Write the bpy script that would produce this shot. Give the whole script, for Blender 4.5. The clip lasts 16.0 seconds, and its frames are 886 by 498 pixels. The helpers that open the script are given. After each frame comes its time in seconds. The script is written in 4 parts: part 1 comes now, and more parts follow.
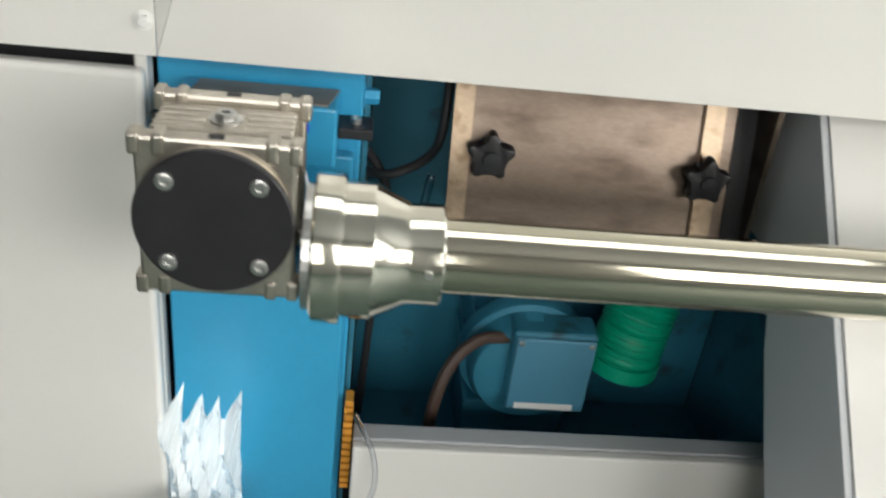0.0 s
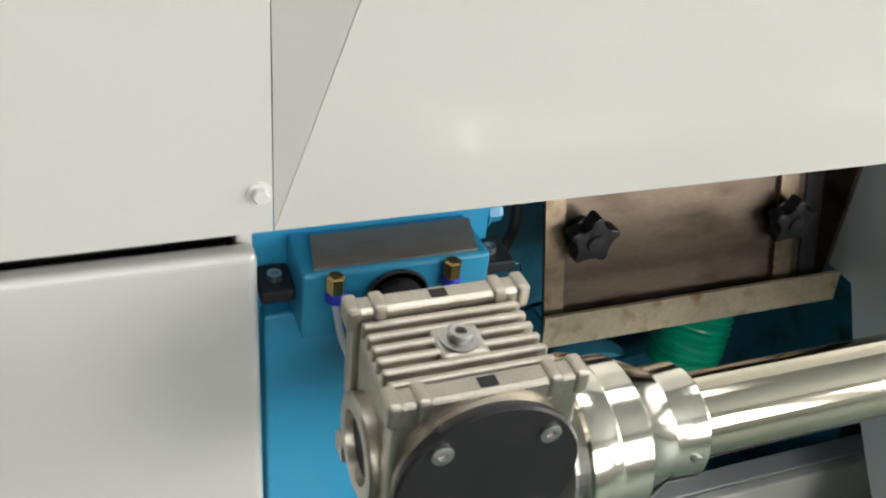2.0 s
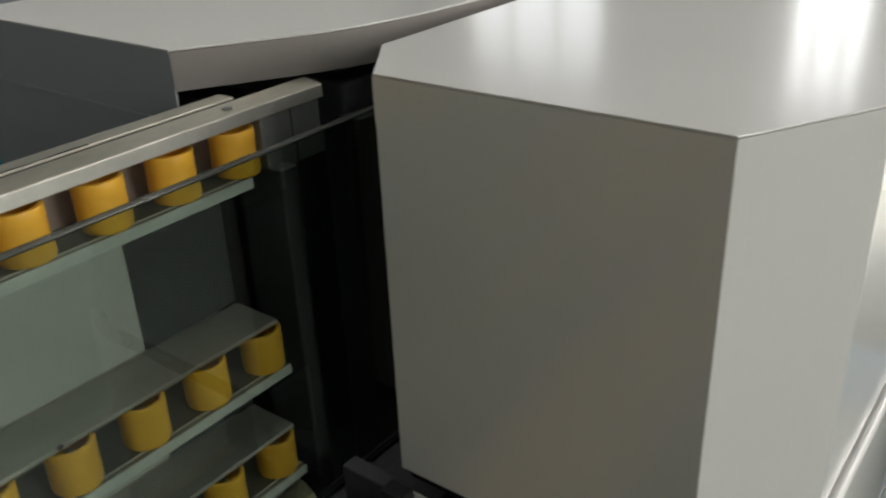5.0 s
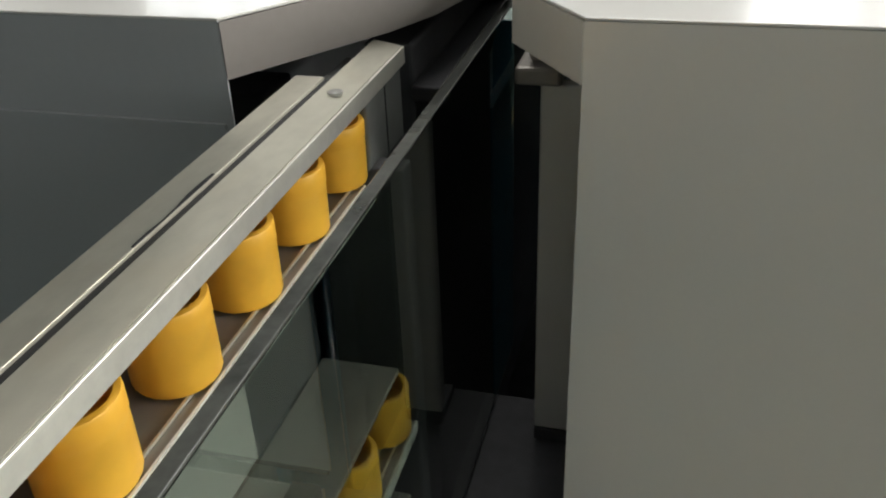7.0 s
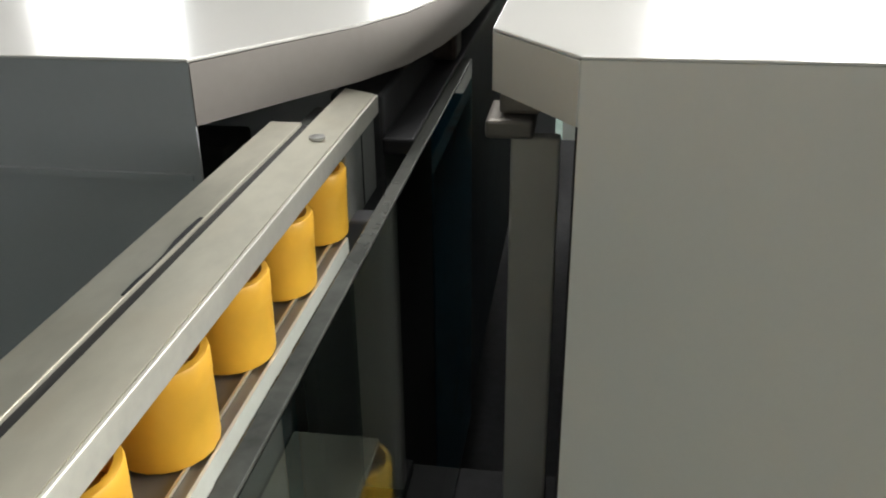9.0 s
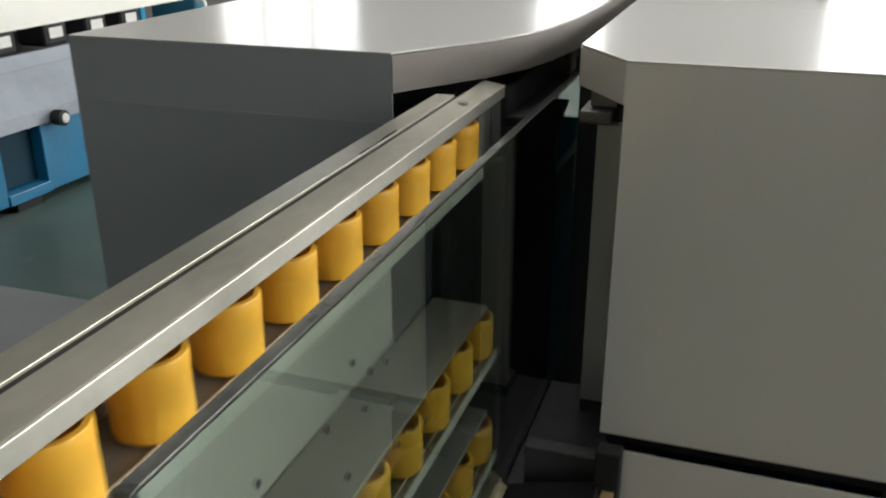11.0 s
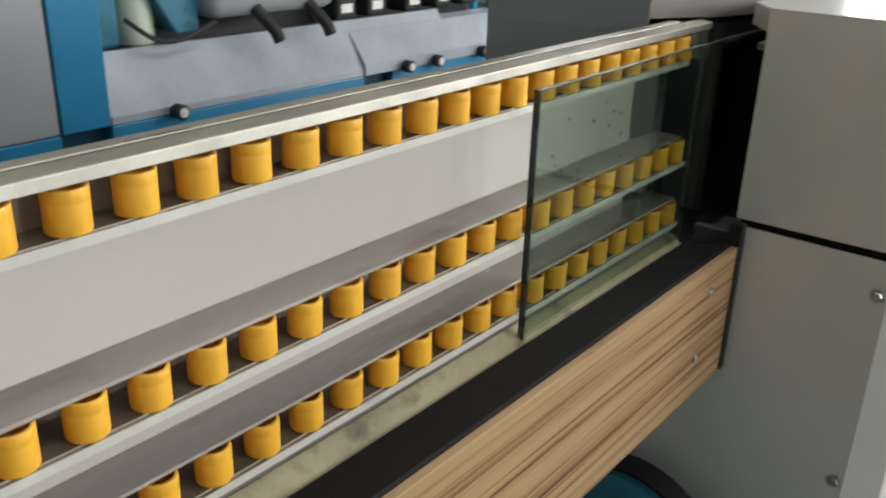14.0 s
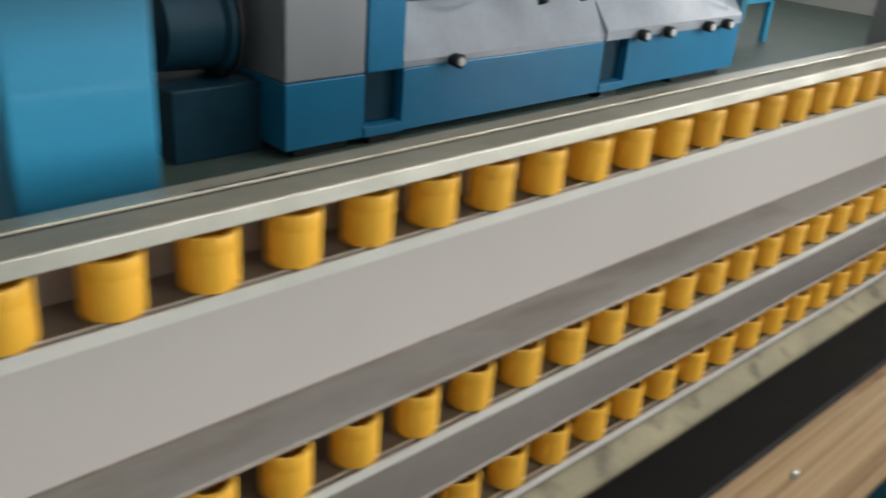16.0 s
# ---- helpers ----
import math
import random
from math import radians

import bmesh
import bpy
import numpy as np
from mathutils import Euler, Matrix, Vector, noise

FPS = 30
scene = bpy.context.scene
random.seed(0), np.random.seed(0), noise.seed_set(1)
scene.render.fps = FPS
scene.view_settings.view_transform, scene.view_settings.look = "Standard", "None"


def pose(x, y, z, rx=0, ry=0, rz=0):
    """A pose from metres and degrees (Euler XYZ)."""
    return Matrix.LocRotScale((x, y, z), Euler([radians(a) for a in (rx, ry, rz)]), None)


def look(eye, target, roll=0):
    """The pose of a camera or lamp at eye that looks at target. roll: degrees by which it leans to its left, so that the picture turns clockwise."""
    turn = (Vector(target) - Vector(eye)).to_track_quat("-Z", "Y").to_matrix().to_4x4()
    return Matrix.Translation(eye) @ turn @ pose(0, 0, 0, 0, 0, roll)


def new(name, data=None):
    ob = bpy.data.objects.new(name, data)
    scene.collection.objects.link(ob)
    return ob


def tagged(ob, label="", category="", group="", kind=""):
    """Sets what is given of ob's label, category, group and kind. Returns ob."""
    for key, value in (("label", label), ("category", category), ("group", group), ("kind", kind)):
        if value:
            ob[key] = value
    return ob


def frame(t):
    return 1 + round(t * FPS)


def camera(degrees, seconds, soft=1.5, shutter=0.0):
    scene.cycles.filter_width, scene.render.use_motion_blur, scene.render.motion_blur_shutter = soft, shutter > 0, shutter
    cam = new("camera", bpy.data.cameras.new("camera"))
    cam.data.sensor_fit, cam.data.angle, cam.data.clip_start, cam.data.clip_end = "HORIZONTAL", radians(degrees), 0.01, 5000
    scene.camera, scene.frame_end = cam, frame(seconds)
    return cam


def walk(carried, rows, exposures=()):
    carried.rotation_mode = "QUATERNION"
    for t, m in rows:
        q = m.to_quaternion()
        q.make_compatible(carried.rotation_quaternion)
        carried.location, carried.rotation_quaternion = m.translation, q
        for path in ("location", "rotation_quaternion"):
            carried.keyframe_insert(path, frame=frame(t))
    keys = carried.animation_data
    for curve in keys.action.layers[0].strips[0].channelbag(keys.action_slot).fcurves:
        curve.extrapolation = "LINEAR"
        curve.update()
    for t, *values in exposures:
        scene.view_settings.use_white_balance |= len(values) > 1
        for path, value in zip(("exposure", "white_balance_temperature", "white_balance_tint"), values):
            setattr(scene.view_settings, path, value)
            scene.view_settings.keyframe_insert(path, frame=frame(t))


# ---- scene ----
PATH = [
    (0, (0.686, -1.329, 1.161), (0.889, 0.392, 0.162), 7.3),
    (0.5, (0.582, -1.217, 1.186), (0.887, 0.468, 0.153), 8.8),
    (1, (0.563, -1.16, 1.192), (0.978, 0.469, 0.108), 10.2),
    (1.5, (0.496, -1.111, 1.207), (0.965, 0.497, 0.114), 9.1),
    (2, (0.384, -1.048, 1.242), (1.049, 0.467, 0.119), 6.7),
    (2.5, (0.277, -1.02, 1.259), (1.163, 0.397, 0.161), 6.4),
    (3, (0.137, -0.988, 1.28), (1.089, 0.49, 0.327), 5.5),
    (3.5, (-0.031, -0.883, 1.355), (0.965, 0.582, 0.427), 1.2),
    (4, (-0.192, -0.775, 1.37), (1.04, 0.541, 0.503), 4.2),
    (4.2, (-0.266, -0.744, 1.387), (1.013, 0.538, 0.54), 2.3),
    (6.3, (-0.536, -0.295, 1.401), (1.105, 0.348, 0.455), -2.4),
    (6.5, (-0.518, -0.252, 1.383), (1.156, 0.299, 0.438), -2.4),
    (7, (-0.464, -0.196, 1.357), (1.203, 0.275, 0.357), -2.4),
    (7.5, (-0.43, -0.184, 1.338), (1.249, 0.293, 0.361), -2.6),
    (8, (-0.418, -0.176, 1.337), (1.294, 0.268, 0.404), -2.5),
    (8.2, (-0.426, -0.141, 1.33), (1.356, 0.148, 0.47), -1.3),
    (10.3, (-0.561, -0.168, 1.325), (1.248, 0.26, 0.588), 0.4),
    (10.5, (-0.611, -0.205, 1.33), (1.173, 0.33, 0.6), -0.3),
    (11, (-0.761, -0.249, 1.357), (0.989, 0.364, 0.607), -0.2),
    (11.5, (-0.949, -0.33, 1.386), (0.765, 0.339, 0.601), -1.0),
    (12, (-1.112, -0.414, 1.409), (0.55, 0.353, 0.604), -1.1),
    (12.5, (-1.286, -0.511, 1.42), (0.22, 0.541, 0.63), -0.8),
    (13, (-1.434, -0.642, 1.387), (-0.07, 0.572, 0.571), 0.8),
    (13.5, (-1.496, -0.697, 1.388), (-0.124, 0.511, 0.577), 2.0),
    (14, (-1.551, -0.68, 1.4), (-0.096, 0.461, 0.636), 1.8),
    (14.5, (-1.669, -0.636, 1.416), (-0.075, 0.313, 0.669), 2.1),
    (15, (-1.866, -0.6, 1.425), (-0.292, 0.377, 0.671), 2.6),
    (15.5, (-2.114, -0.579, 1.397), (-0.693, 0.575, 0.59), 3.5),
    (16, (-2.325, -0.483, 1.397), (-1.059, 0.822, 0.564), 4.4),
]
cam = camera(53.4, 16.0, soft=2.0, shutter=0.4)
walk(cam, [(t, look(e, g, r)) for t, e, g, r in PATH],
     exposures=[(0, -0.02), (2.0, -0.06), (3.0, -0.18), (4.2, -0.12), (6.3, 0.2), (7.0, 0.62), (7.5, 0.95), (8.2, 1.05), (10.3, 0.45), (11.0, 0.32), (12.0, 0.1),
                (12.5, 0.25), (13.0, 0.25), (13.5, 0.48), (14.0, 0.42), (14.5, 0.15), (15.0, 0.15), (15.5, 0.2), (16.0, 0.4)])

# ---- light ----
world = bpy.data.worlds.new("world")
scene.world = world
world.use_nodes = True
nt = world.node_tree
sky = nt.nodes.new("ShaderNodeTexSky")
sky.sky_type, sky.sun_disc = "NISHITA", False
sky.sun_elevation, sky.sun_rotation = radians(38), radians(150)
nt.links.new(sky.outputs[0], nt.nodes["Background"].inputs[0])
nt.nodes["Background"].inputs[1].default_value = 0.08


def lamp(name, eye, target, w, h, power, colour=(1, 0.97, 0.92)):
    data = bpy.data.lights.new(name, "AREA")
    data.shape, data.size, data.size_y, data.energy, data.color = "RECTANGLE", w, h, power, colour
    ob = new(name, data)
    ob.matrix_world = look(eye, target)
    return ob


XW, XE, YS, YN, ZC = -6.0, 8.0, -5.0, 6.5, 4.6   # the hall's inner faces
SOUTH_WINDOWS = [(-4.0, 2.2, 22), (0.3, 2.0, 110), (3.6, 2.2, 160), (6.4, 2.2, 180)]   # centre x, width, lamp power; the first two are added fill, unseen
EAST_WINDOWS = [(-3.4, 2.4, 290), (-1.25, 0.9, 22), (1.5, 0.75, 20), (4.65, 1.8, 22)]     # centre y, width, lamp power
for cx, wd, power in SOUTH_WINDOWS:
    lamp("window_light", (cx, YS - 0.22, 2.45), (cx, YS + 1, 2.45), wd, 2.3, power)
for cy, wd, power in EAST_WINDOWS:
    lamp("window_light", (XE + 0.22, cy, 2.5), (XE - 1, cy, 2.5), wd, 2.4, power, (1, 0.98, 0.95))

ROOF = (0.0, 3.6, -0.6, 0.6)     # the roof light's opening: x from, to, y from, to
lamp("roof_light_lamp", (1.8, 0.0, ZC + 0.19), (1.8, 0.0, 0), 3.6, 1.2, 62)


# ---- materials ----
def material(name, colour, rough=0.5, metal=0.0, vary=0.12, scale=6.0, fine=90.0, bump=0.04, coat=0.0, stretch=(1, 1, 1),
             dirt=None, dirt_amount=0.0, piece=0.0, spec=0.5, coat_rough=0.08):
    """A surface with large stains and fine grain; dirt: the colour of worn or soiled spots; piece: change from piece to piece."""
    m = bpy.data.materials.new(name)
    m.use_nodes = True
    n, l = m.node_tree.nodes, m.node_tree.links
    b = n["Principled BSDF"]
    tc, mp = n.new("ShaderNodeTexCoord"), n.new("ShaderNodeMapping")
    mp.inputs["Scale"].default_value = stretch
    l.new(tc.outputs["Object"], mp.inputs[0])
    big, small = n.new("ShaderNodeTexNoise"), n.new("ShaderNodeTexNoise")
    big.inputs["Scale"].default_value, big.inputs["Detail"].default_value = scale, 5
    small.inputs["Scale"].default_value, small.inputs["Detail"].default_value = fine, 3
    for t in (big, small):
        l.new(mp.outputs[0], t.inputs["Vector"])
    ramp = n.new("ShaderNodeValToRGB")
    ramp.color_ramp.elements[0].position, ramp.color_ramp.elements[1].position = 0.3, 0.7
    ramp.color_ramp.elements[0].color = (*[c * (1 - vary) for c in colour], 1)
    ramp.color_ramp.elements[1].color = (*[min(1, c * (1 + vary)) for c in colour], 1)
    mix = n.new("ShaderNodeMath")
    mix.operation = "MULTIPLY_ADD"
    mix.inputs[1].default_value, mix.inputs[2].default_value = 0.25, 0.0
    l.new(small.outputs[0], mix.inputs[0])
    add = n.new("ShaderNodeMath")
    add.operation = "MULTIPLY_ADD"
    add.inputs[1].default_value = 0.75
    l.new(big.outputs[0], add.inputs[0])
    l.new(mix.outputs[0], add.inputs[2])
    l.new(add.outputs[0], ramp.inputs[0])
    colour_out = ramp.outputs[0]
    if dirt:
        dn, dr, dm = n.new("ShaderNodeTexNoise"), n.new("ShaderNodeValToRGB"), n.new("ShaderNodeMixRGB")
        dn.inputs["Scale"].default_value, dn.inputs["Detail"].default_value = scale * 2.3, 8
        dr.color_ramp.elements[0].position, dr.color_ramp.elements[1].position = 0.62 - dirt_amount * 0.4, 0.75
        l.new(mp.outputs[0], dn.inputs["Vector"])
        l.new(dn.outputs[0], dr.inputs[0])
        l.new(dr.outputs[0], dm.inputs[0])
        l.new(colour_out, dm.inputs[1])
        dm.inputs[2].default_value = (*dirt, 1)
        colour_out = dm.outputs[0]
    if piece:
        oi, hs = n.new("ShaderNodeObjectInfo"), n.new("ShaderNodeHueSaturation")
        mr = n.new("ShaderNodeMapRange")
        mr.inputs["To Min"].default_value, mr.inputs["To Max"].default_value = 1 - piece, 1 + piece
        l.new(oi.outputs["Random"], mr.inputs[0])
        l.new(mr.outputs[0], hs.inputs["Value"])
        l.new(colour_out, hs.inputs["Color"])
        colour_out = hs.outputs[0]
    l.new(colour_out, b.inputs["Base Color"])
    rr = n.new("ShaderNodeMapRange")
    rr.inputs["To Min"].default_value, rr.inputs["To Max"].default_value = max(0.02, rough * 0.8), min(1, rough * 1.25)
    l.new(big.outputs[0], rr.inputs[0])
    l.new(rr.outputs[0], b.inputs["Roughness"])
    b.inputs["Metallic"].default_value = metal
    b.inputs["Specular IOR Level"].default_value = spec
    b.inputs["Coat Weight"].default_value, b.inputs["Coat Roughness"].default_value = coat, coat_rough
    if bump:
        bp = n.new("ShaderNodeBump")
        bp.inputs["Strength"].default_value, bp.inputs["Distance"].default_value = bump, 0.004
        l.new(add.outputs[0], bp.inputs["Height"])
        l.new(bp.outputs[0], b.inputs["Normal"])
    return m


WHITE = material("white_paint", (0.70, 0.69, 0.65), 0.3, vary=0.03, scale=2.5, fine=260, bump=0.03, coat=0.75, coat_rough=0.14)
# Grey paint; on the rear hood it is white with shade put in.
GREYANDSHADE = material("grey_paint_and_shaded_white", (0.42, 0.44, 0.45), 0.4, vary=0.05, scale=3, fine=200, bump=0.03, coat=0.2)
PANEL = material("panel_paint", (0.50, 0.478, 0.455), 0.42, vary=0.04, scale=3, fine=150, bump=0.03)
BLUE = material("blue_paint", (0.03, 0.30, 0.52), 0.35, vary=0.08, scale=5, fine=120, bump=0.05, coat=0.2)
TEAL = material("teal_paint", (0.03, 0.17, 0.25), 0.4, vary=0.15, scale=7, fine=120, bump=0.06, dirt=(0.02, 0.05, 0.06), dirt_amount=0.1)
BLACK = material("black_matt", (0.024, 0.024, 0.026), 0.55, vary=0.3, scale=8, fine=150, bump=0.08, spec=0.3)
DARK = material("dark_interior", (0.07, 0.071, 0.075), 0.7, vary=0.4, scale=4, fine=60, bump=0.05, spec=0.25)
RUBBER = material("black_rubber", (0.010, 0.010, 0.011), 0.75, spec=0.2, vary=0.25, scale=10, fine=300, bump=0.12)
DISC = material("black_cover", (0.016, 0.015, 0.017), 0.38, vary=0.25, scale=25, fine=300, bump=0.05)
YELLOW = material("yellow_plastic", (0.88, 0.47, 0.045), 0.42, vary=0.06, scale=30, fine=220, bump=0.04, piece=0.07)
RAIL = material("rail_aluminium", (0.53, 0.51, 0.42), 0.3, 0.5, vary=0.22, scale=14, fine=120, bump=0.05, stretch=(0.5, 1, 1), dirt=(0.5, 0.46, 0.36), dirt_amount=0.25)
ZINC = material("zinc", (0.55, 0.55, 0.53), 0.35, 1.0, vary=0.2, scale=30, fine=200, bump=0.06)
# Paler than the rail: the brightness of its lit edge is in the colour.
LIP = material("lit_metal_edge", (0.80, 0.78, 0.70), 0.36, 0.7, vary=0.15, scale=15, fine=200, bump=0.05)
WRAPPED = material("film_wrapped_chrome", (0.72, 0.70, 0.60), 0.13, 1.0, vary=0.12, scale=22, fine=90, bump=0.10, coat=0.8)
WHITEEDGE = material("pale_edge", (0.66, 0.66, 0.62), 0.35, 0.2, vary=0.1, scale=15, fine=200, bump=0.04)
CHROME = material("chrome", (0.61, 0.575, 0.46), 0.09, 1.0, vary=0.05, scale=5, fine=60, bump=0.01)
PLATE = material("stained_stainless", (0.165, 0.13, 0.104), 0.36, 1.0, vary=0.25, scale=7, fine=180, bump=0.05, stretch=(0.6, 1, 1.6), dirt=(0.06, 0.045, 0.035), dirt_amount=0.35)
# Stained metal, reddened slightly for warm light off the yellow rollers.
DULL = material("stained_glow_ledge", (0.25, 0.23, 0.205), 0.42, 0.35, vary=0.2, scale=9, fine=180, bump=0.05, stretch=(0.5, 1, 1.6), dirt=(0.16, 0.13, 0.10), dirt_amount=0.25)
# Darker copy of the blue paint, with the far machine's shade in it.
SHADEDBLUE = material("shaded_far_blue_paint", (0.015, 0.19, 0.37), 0.35, vary=0.1, scale=5, fine=120, bump=0.05, coat=0.2)
# Teal darkened for the shade on the far recesses and side motor.
SHADEDTEAL = material("shaded_teal_paint", (0.008, 0.045, 0.075), 0.5, spec=0.25, vary=0.2, scale=7, fine=120, bump=0.06)
GREYGREEN = material("far_panel_paint", (0.29, 0.305, 0.325), 0.35, vary=0.06, scale=3, fine=150, bump=0.03)
STRIP = material("brown_steel", (0.27, 0.21, 0.15), 0.34, 1.0, vary=0.25, scale=20, fine=160, bump=0.08, dirt=(0.14, 0.09, 0.05), dirt_amount=0.25)
# Brown carries the rollers' warm bounce light on the back, with blotches.
WEB = material("roller_glow_back", (0.33, 0.27, 0.225), 0.5, vary=0.2, scale=12, fine=120, bump=0.05, dirt=(0.2, 0.13, 0.09), dirt_amount=0.2)
WEBDARK = material("rusty_bracket", (0.12, 0.095, 0.08), 0.6, 0.2, vary=0.4, scale=25, fine=120, bump=0.1, dirt=(0.05, 0.03, 0.025), dirt_amount=0.3)
ENDGREY = material("end_block_grey", (0.19, 0.195, 0.185), 0.5, 0.2, vary=0.2, scale=15, fine=120, bump=0.06)
LEDGETOP = material("dusty_ledge", (0.38, 0.352, 0.32), 0.5, vary=0.15, scale=7, fine=120, bump=0.05, stretch=(0.3, 1, 1), dirt=(0.24, 0.2, 0.165), dirt_amount=0.3)
# Rim colour darkened to carry the shade behind the front hood.
SKIRT = material("shaded_rim_paint", (0.25, 0.228, 0.21), 0.42, vary=0.08, scale=6, fine=150, bump=0.03)
SIDEGREY = material("side_grey_paint", (0.52, 0.54, 0.55), 0.4, vary=0.05, scale=3, fine=200, bump=0.03)
APRON = material("film_covered_paint", (0.36, 0.40, 0.45), 0.24, vary=0.12, scale=4, fine=30, bump=0.25, coat=0.4)
SHINYRUBBER = material("shiny_dark_rubber", (0.05, 0.055, 0.058), 0.22, vary=0.4, scale=14, fine=80, bump=0.2, coat=0.4)
STEELLIP = material("bright_steel", (0.50, 0.42, 0.30), 0.32, 0.45, vary=0.25, scale=20, fine=160, bump=0.08, dirt=(0.3, 0.2, 0.1), dirt_amount=0.2)
CAST = material("cast_aluminium", (0.52, 0.485, 0.42), 0.36, 1.0, vary=0.22, scale=25, fine=400, bump=0.22)
GREEN = material("green_hose", (0.0, 0.33, 0.19), 0.35, vary=0.15, scale=20, fine=100, bump=0.04)
BRASS = material("brass", (0.72, 0.48, 0.2), 0.25, 1.0, vary=0.1, scale=40, fine=200, bump=0.03)
BLUEPLASTIC = material("blue_plastic", (0.02, 0.05, 0.55), 0.35, vary=0.1, scale=40, fine=200, bump=0.02)
OCHRE = material("ochre_strip", (0.55, 0.25, 0.03), 0.5, vary=0.25, scale=30, fine=150, bump=0.1)
KHAKI = material("khaki_belt", (0.34, 0.30, 0.19), 0.6, vary=0.25, scale=9, fine=150, bump=0.1, dirt=(0.1, 0.09, 0.06), dirt_amount=0.2)
FLOOR = material("painted_floor", (0.085, 0.13, 0.11), 0.45, vary=0.2, scale=1.5, fine=40, bump=0.05, dirt=(0.14, 0.15, 0.14), dirt_amount=0.15)
PLASTER = material("wall_plaster", (0.46, 0.46, 0.45), 0.8, vary=0.06, scale=1.5, fine=60, bump=0.05)
CEIL = material("ceiling_sheet", (0.34, 0.35, 0.36), 0.7, vary=0.06, scale=1.0, fine=40, bump=0.03)
TEALBOX = material("blue_grey_paint", (0.06, 0.20, 0.29), 0.45, vary=0.08, scale=9, fine=120, bump=0.04)
GREYCLOTH = material("grey_board", (0.24, 0.25, 0.25), 0.8, vary=0.12, scale=4, fine=90, bump=0.1)
ORANGEWOOD = material("orange_handle", (0.36, 0.13, 0.09), 0.5, vary=0.15, scale=20, fine=120, bump=0.05)
PALEGREEN = material("pale_bottle", (0.45, 0.52, 0.42), 0.4, vary=0.1, scale=9, fine=90, bump=0.03)
WHITEKNOB = material("white_cap", (0.75, 0.75, 0.72), 0.4, vary=0.05, scale=9, fine=90, bump=0.02)


def wood_material():
    m = bpy.data.materials.new("zebra_laminate")
    m.use_nodes = True
    n, l = m.node_tree.nodes, m.node_tree.links
    b = n["Principled BSDF"]
    tc, mp = n.new("ShaderNodeTexCoord"), n.new("ShaderNodeMapping")
    mp.inputs["Scale"].default_value = (0.5, 1, 62)
    l.new(tc.outputs["Object"], mp.inputs[0])
    a, c = n.new("ShaderNodeTexNoise"), n.new("ShaderNodeTexNoise")
    a.inputs["Scale"].default_value, a.inputs["Detail"].default_value, a.inputs["Roughness"].default_value = 2.6, 9, 0.72
    c.inputs["Scale"].default_value, c.inputs["Detail"].default_value = 0.9, 2
    for t in (a, c):
        l.new(mp.outputs[0], t.inputs["Vector"])
    r = n.new("ShaderNodeValToRGB")
    e = r.color_ramp.elements
    e[0].position, e[0].color = 0.41, (0.10, 0.048, 0.02, 1)
    e[1].position, e[1].color = 0.62, (0.43, 0.295, 0.155, 1)
    mid = e.new(0.475)
    mid.color = (0.25, 0.13, 0.05, 1)
    mid = e.new(0.515)
    mid.color = (0.37, 0.235, 0.115, 1)
    mx = n.new("ShaderNodeMath")
    mx.operation = "MULTIPLY_ADD"
    mx.inputs[1].default_value, mx.inputs[2].default_value = 0.35, 0.0
    l.new(c.outputs[0], mx.inputs[0])
    ad = n.new("ShaderNodeMath")
    ad.operation = "MULTIPLY_ADD"
    ad.inputs[1].default_value = 0.68
    l.new(a.outputs[0], ad.inputs[0])
    l.new(mx.outputs[0], ad.inputs[2])
    l.new(ad.outputs[0], r.inputs[0])
    l.new(r.outputs[0], b.inputs["Base Color"])
    b.inputs["Roughness"].default_value = 0.5
    bp = n.new("ShaderNodeBump")
    bp.inputs["Strength"].default_value, bp.inputs["Distance"].default_value = 0.15, 0.001
    l.new(a.outputs[0], bp.inputs["Height"])
    l.new(bp.outputs[0], b.inputs["Normal"])
    return m


WOOD = wood_material()


def glass_material(name, colour, rough=0.0):
    m = bpy.data.materials.new(name)
    m.use_nodes = True
    b = m.node_tree.nodes["Principled BSDF"]
    b.inputs["Base Color"].default_value = (*colour, 1)
    b.inputs["Roughness"].default_value = rough
    b.inputs["Transmission Weight"].default_value = 1
    b.inputs["IOR"].default_value = 1.5
    return m


GLASS = glass_material("sheet_glass", (0.42, 0.50, 0.45))
CLEAR = glass_material("clear_tube", (0.93, 0.95, 1.0), 0.05)
MILKY = material("milky_tube", (0.72, 0.78, 0.86), 0.15, vary=0.1, scale=20, fine=100, bump=0.02, coat=0.5)
FILM = glass_material("stretch_film", (0.92, 0.96, 0.97), 0.15)
FILM.node_tree.nodes["Principled BSDF"].inputs["Transmission Weight"].default_value = 0.6
EDGE = material("ground_top_edge", (0.10, 0.105, 0.095), 0.2, 0.4, vary=0.5, scale=20, fine=150, bump=0.1)
GLASSEDGE = material("ground_glass_edge", (0.018, 0.026, 0.023), 0.28, vary=0.4, scale=30, fine=150, bump=0.1)


# ---- building helpers ----
def link(name, bm, mat, smooth=False):
    me = bpy.data.meshes.new(name)
    bmesh.ops.recalc_face_normals(bm, faces=bm.faces)
    bm.to_mesh(me)
    bm.free()
    me.materials.append(mat)
    if smooth:
        for p in me.polygons:
            p.use_smooth = True
        me.set_sharp_from_angle(angle=radians(35))
    return new(name, me)


def thing(name, loc, label, category, group="", kind=""):
    e = new(name)
    e.location = loc
    e.empty_display_size = 0.05
    return tagged(e, label, category, group, kind)


def adopt(ob, parent):
    ob.parent = parent
    if parent.parent is None:
        ob.matrix_parent_inverse = Matrix.Translation(-Vector(parent.location))
    return ob


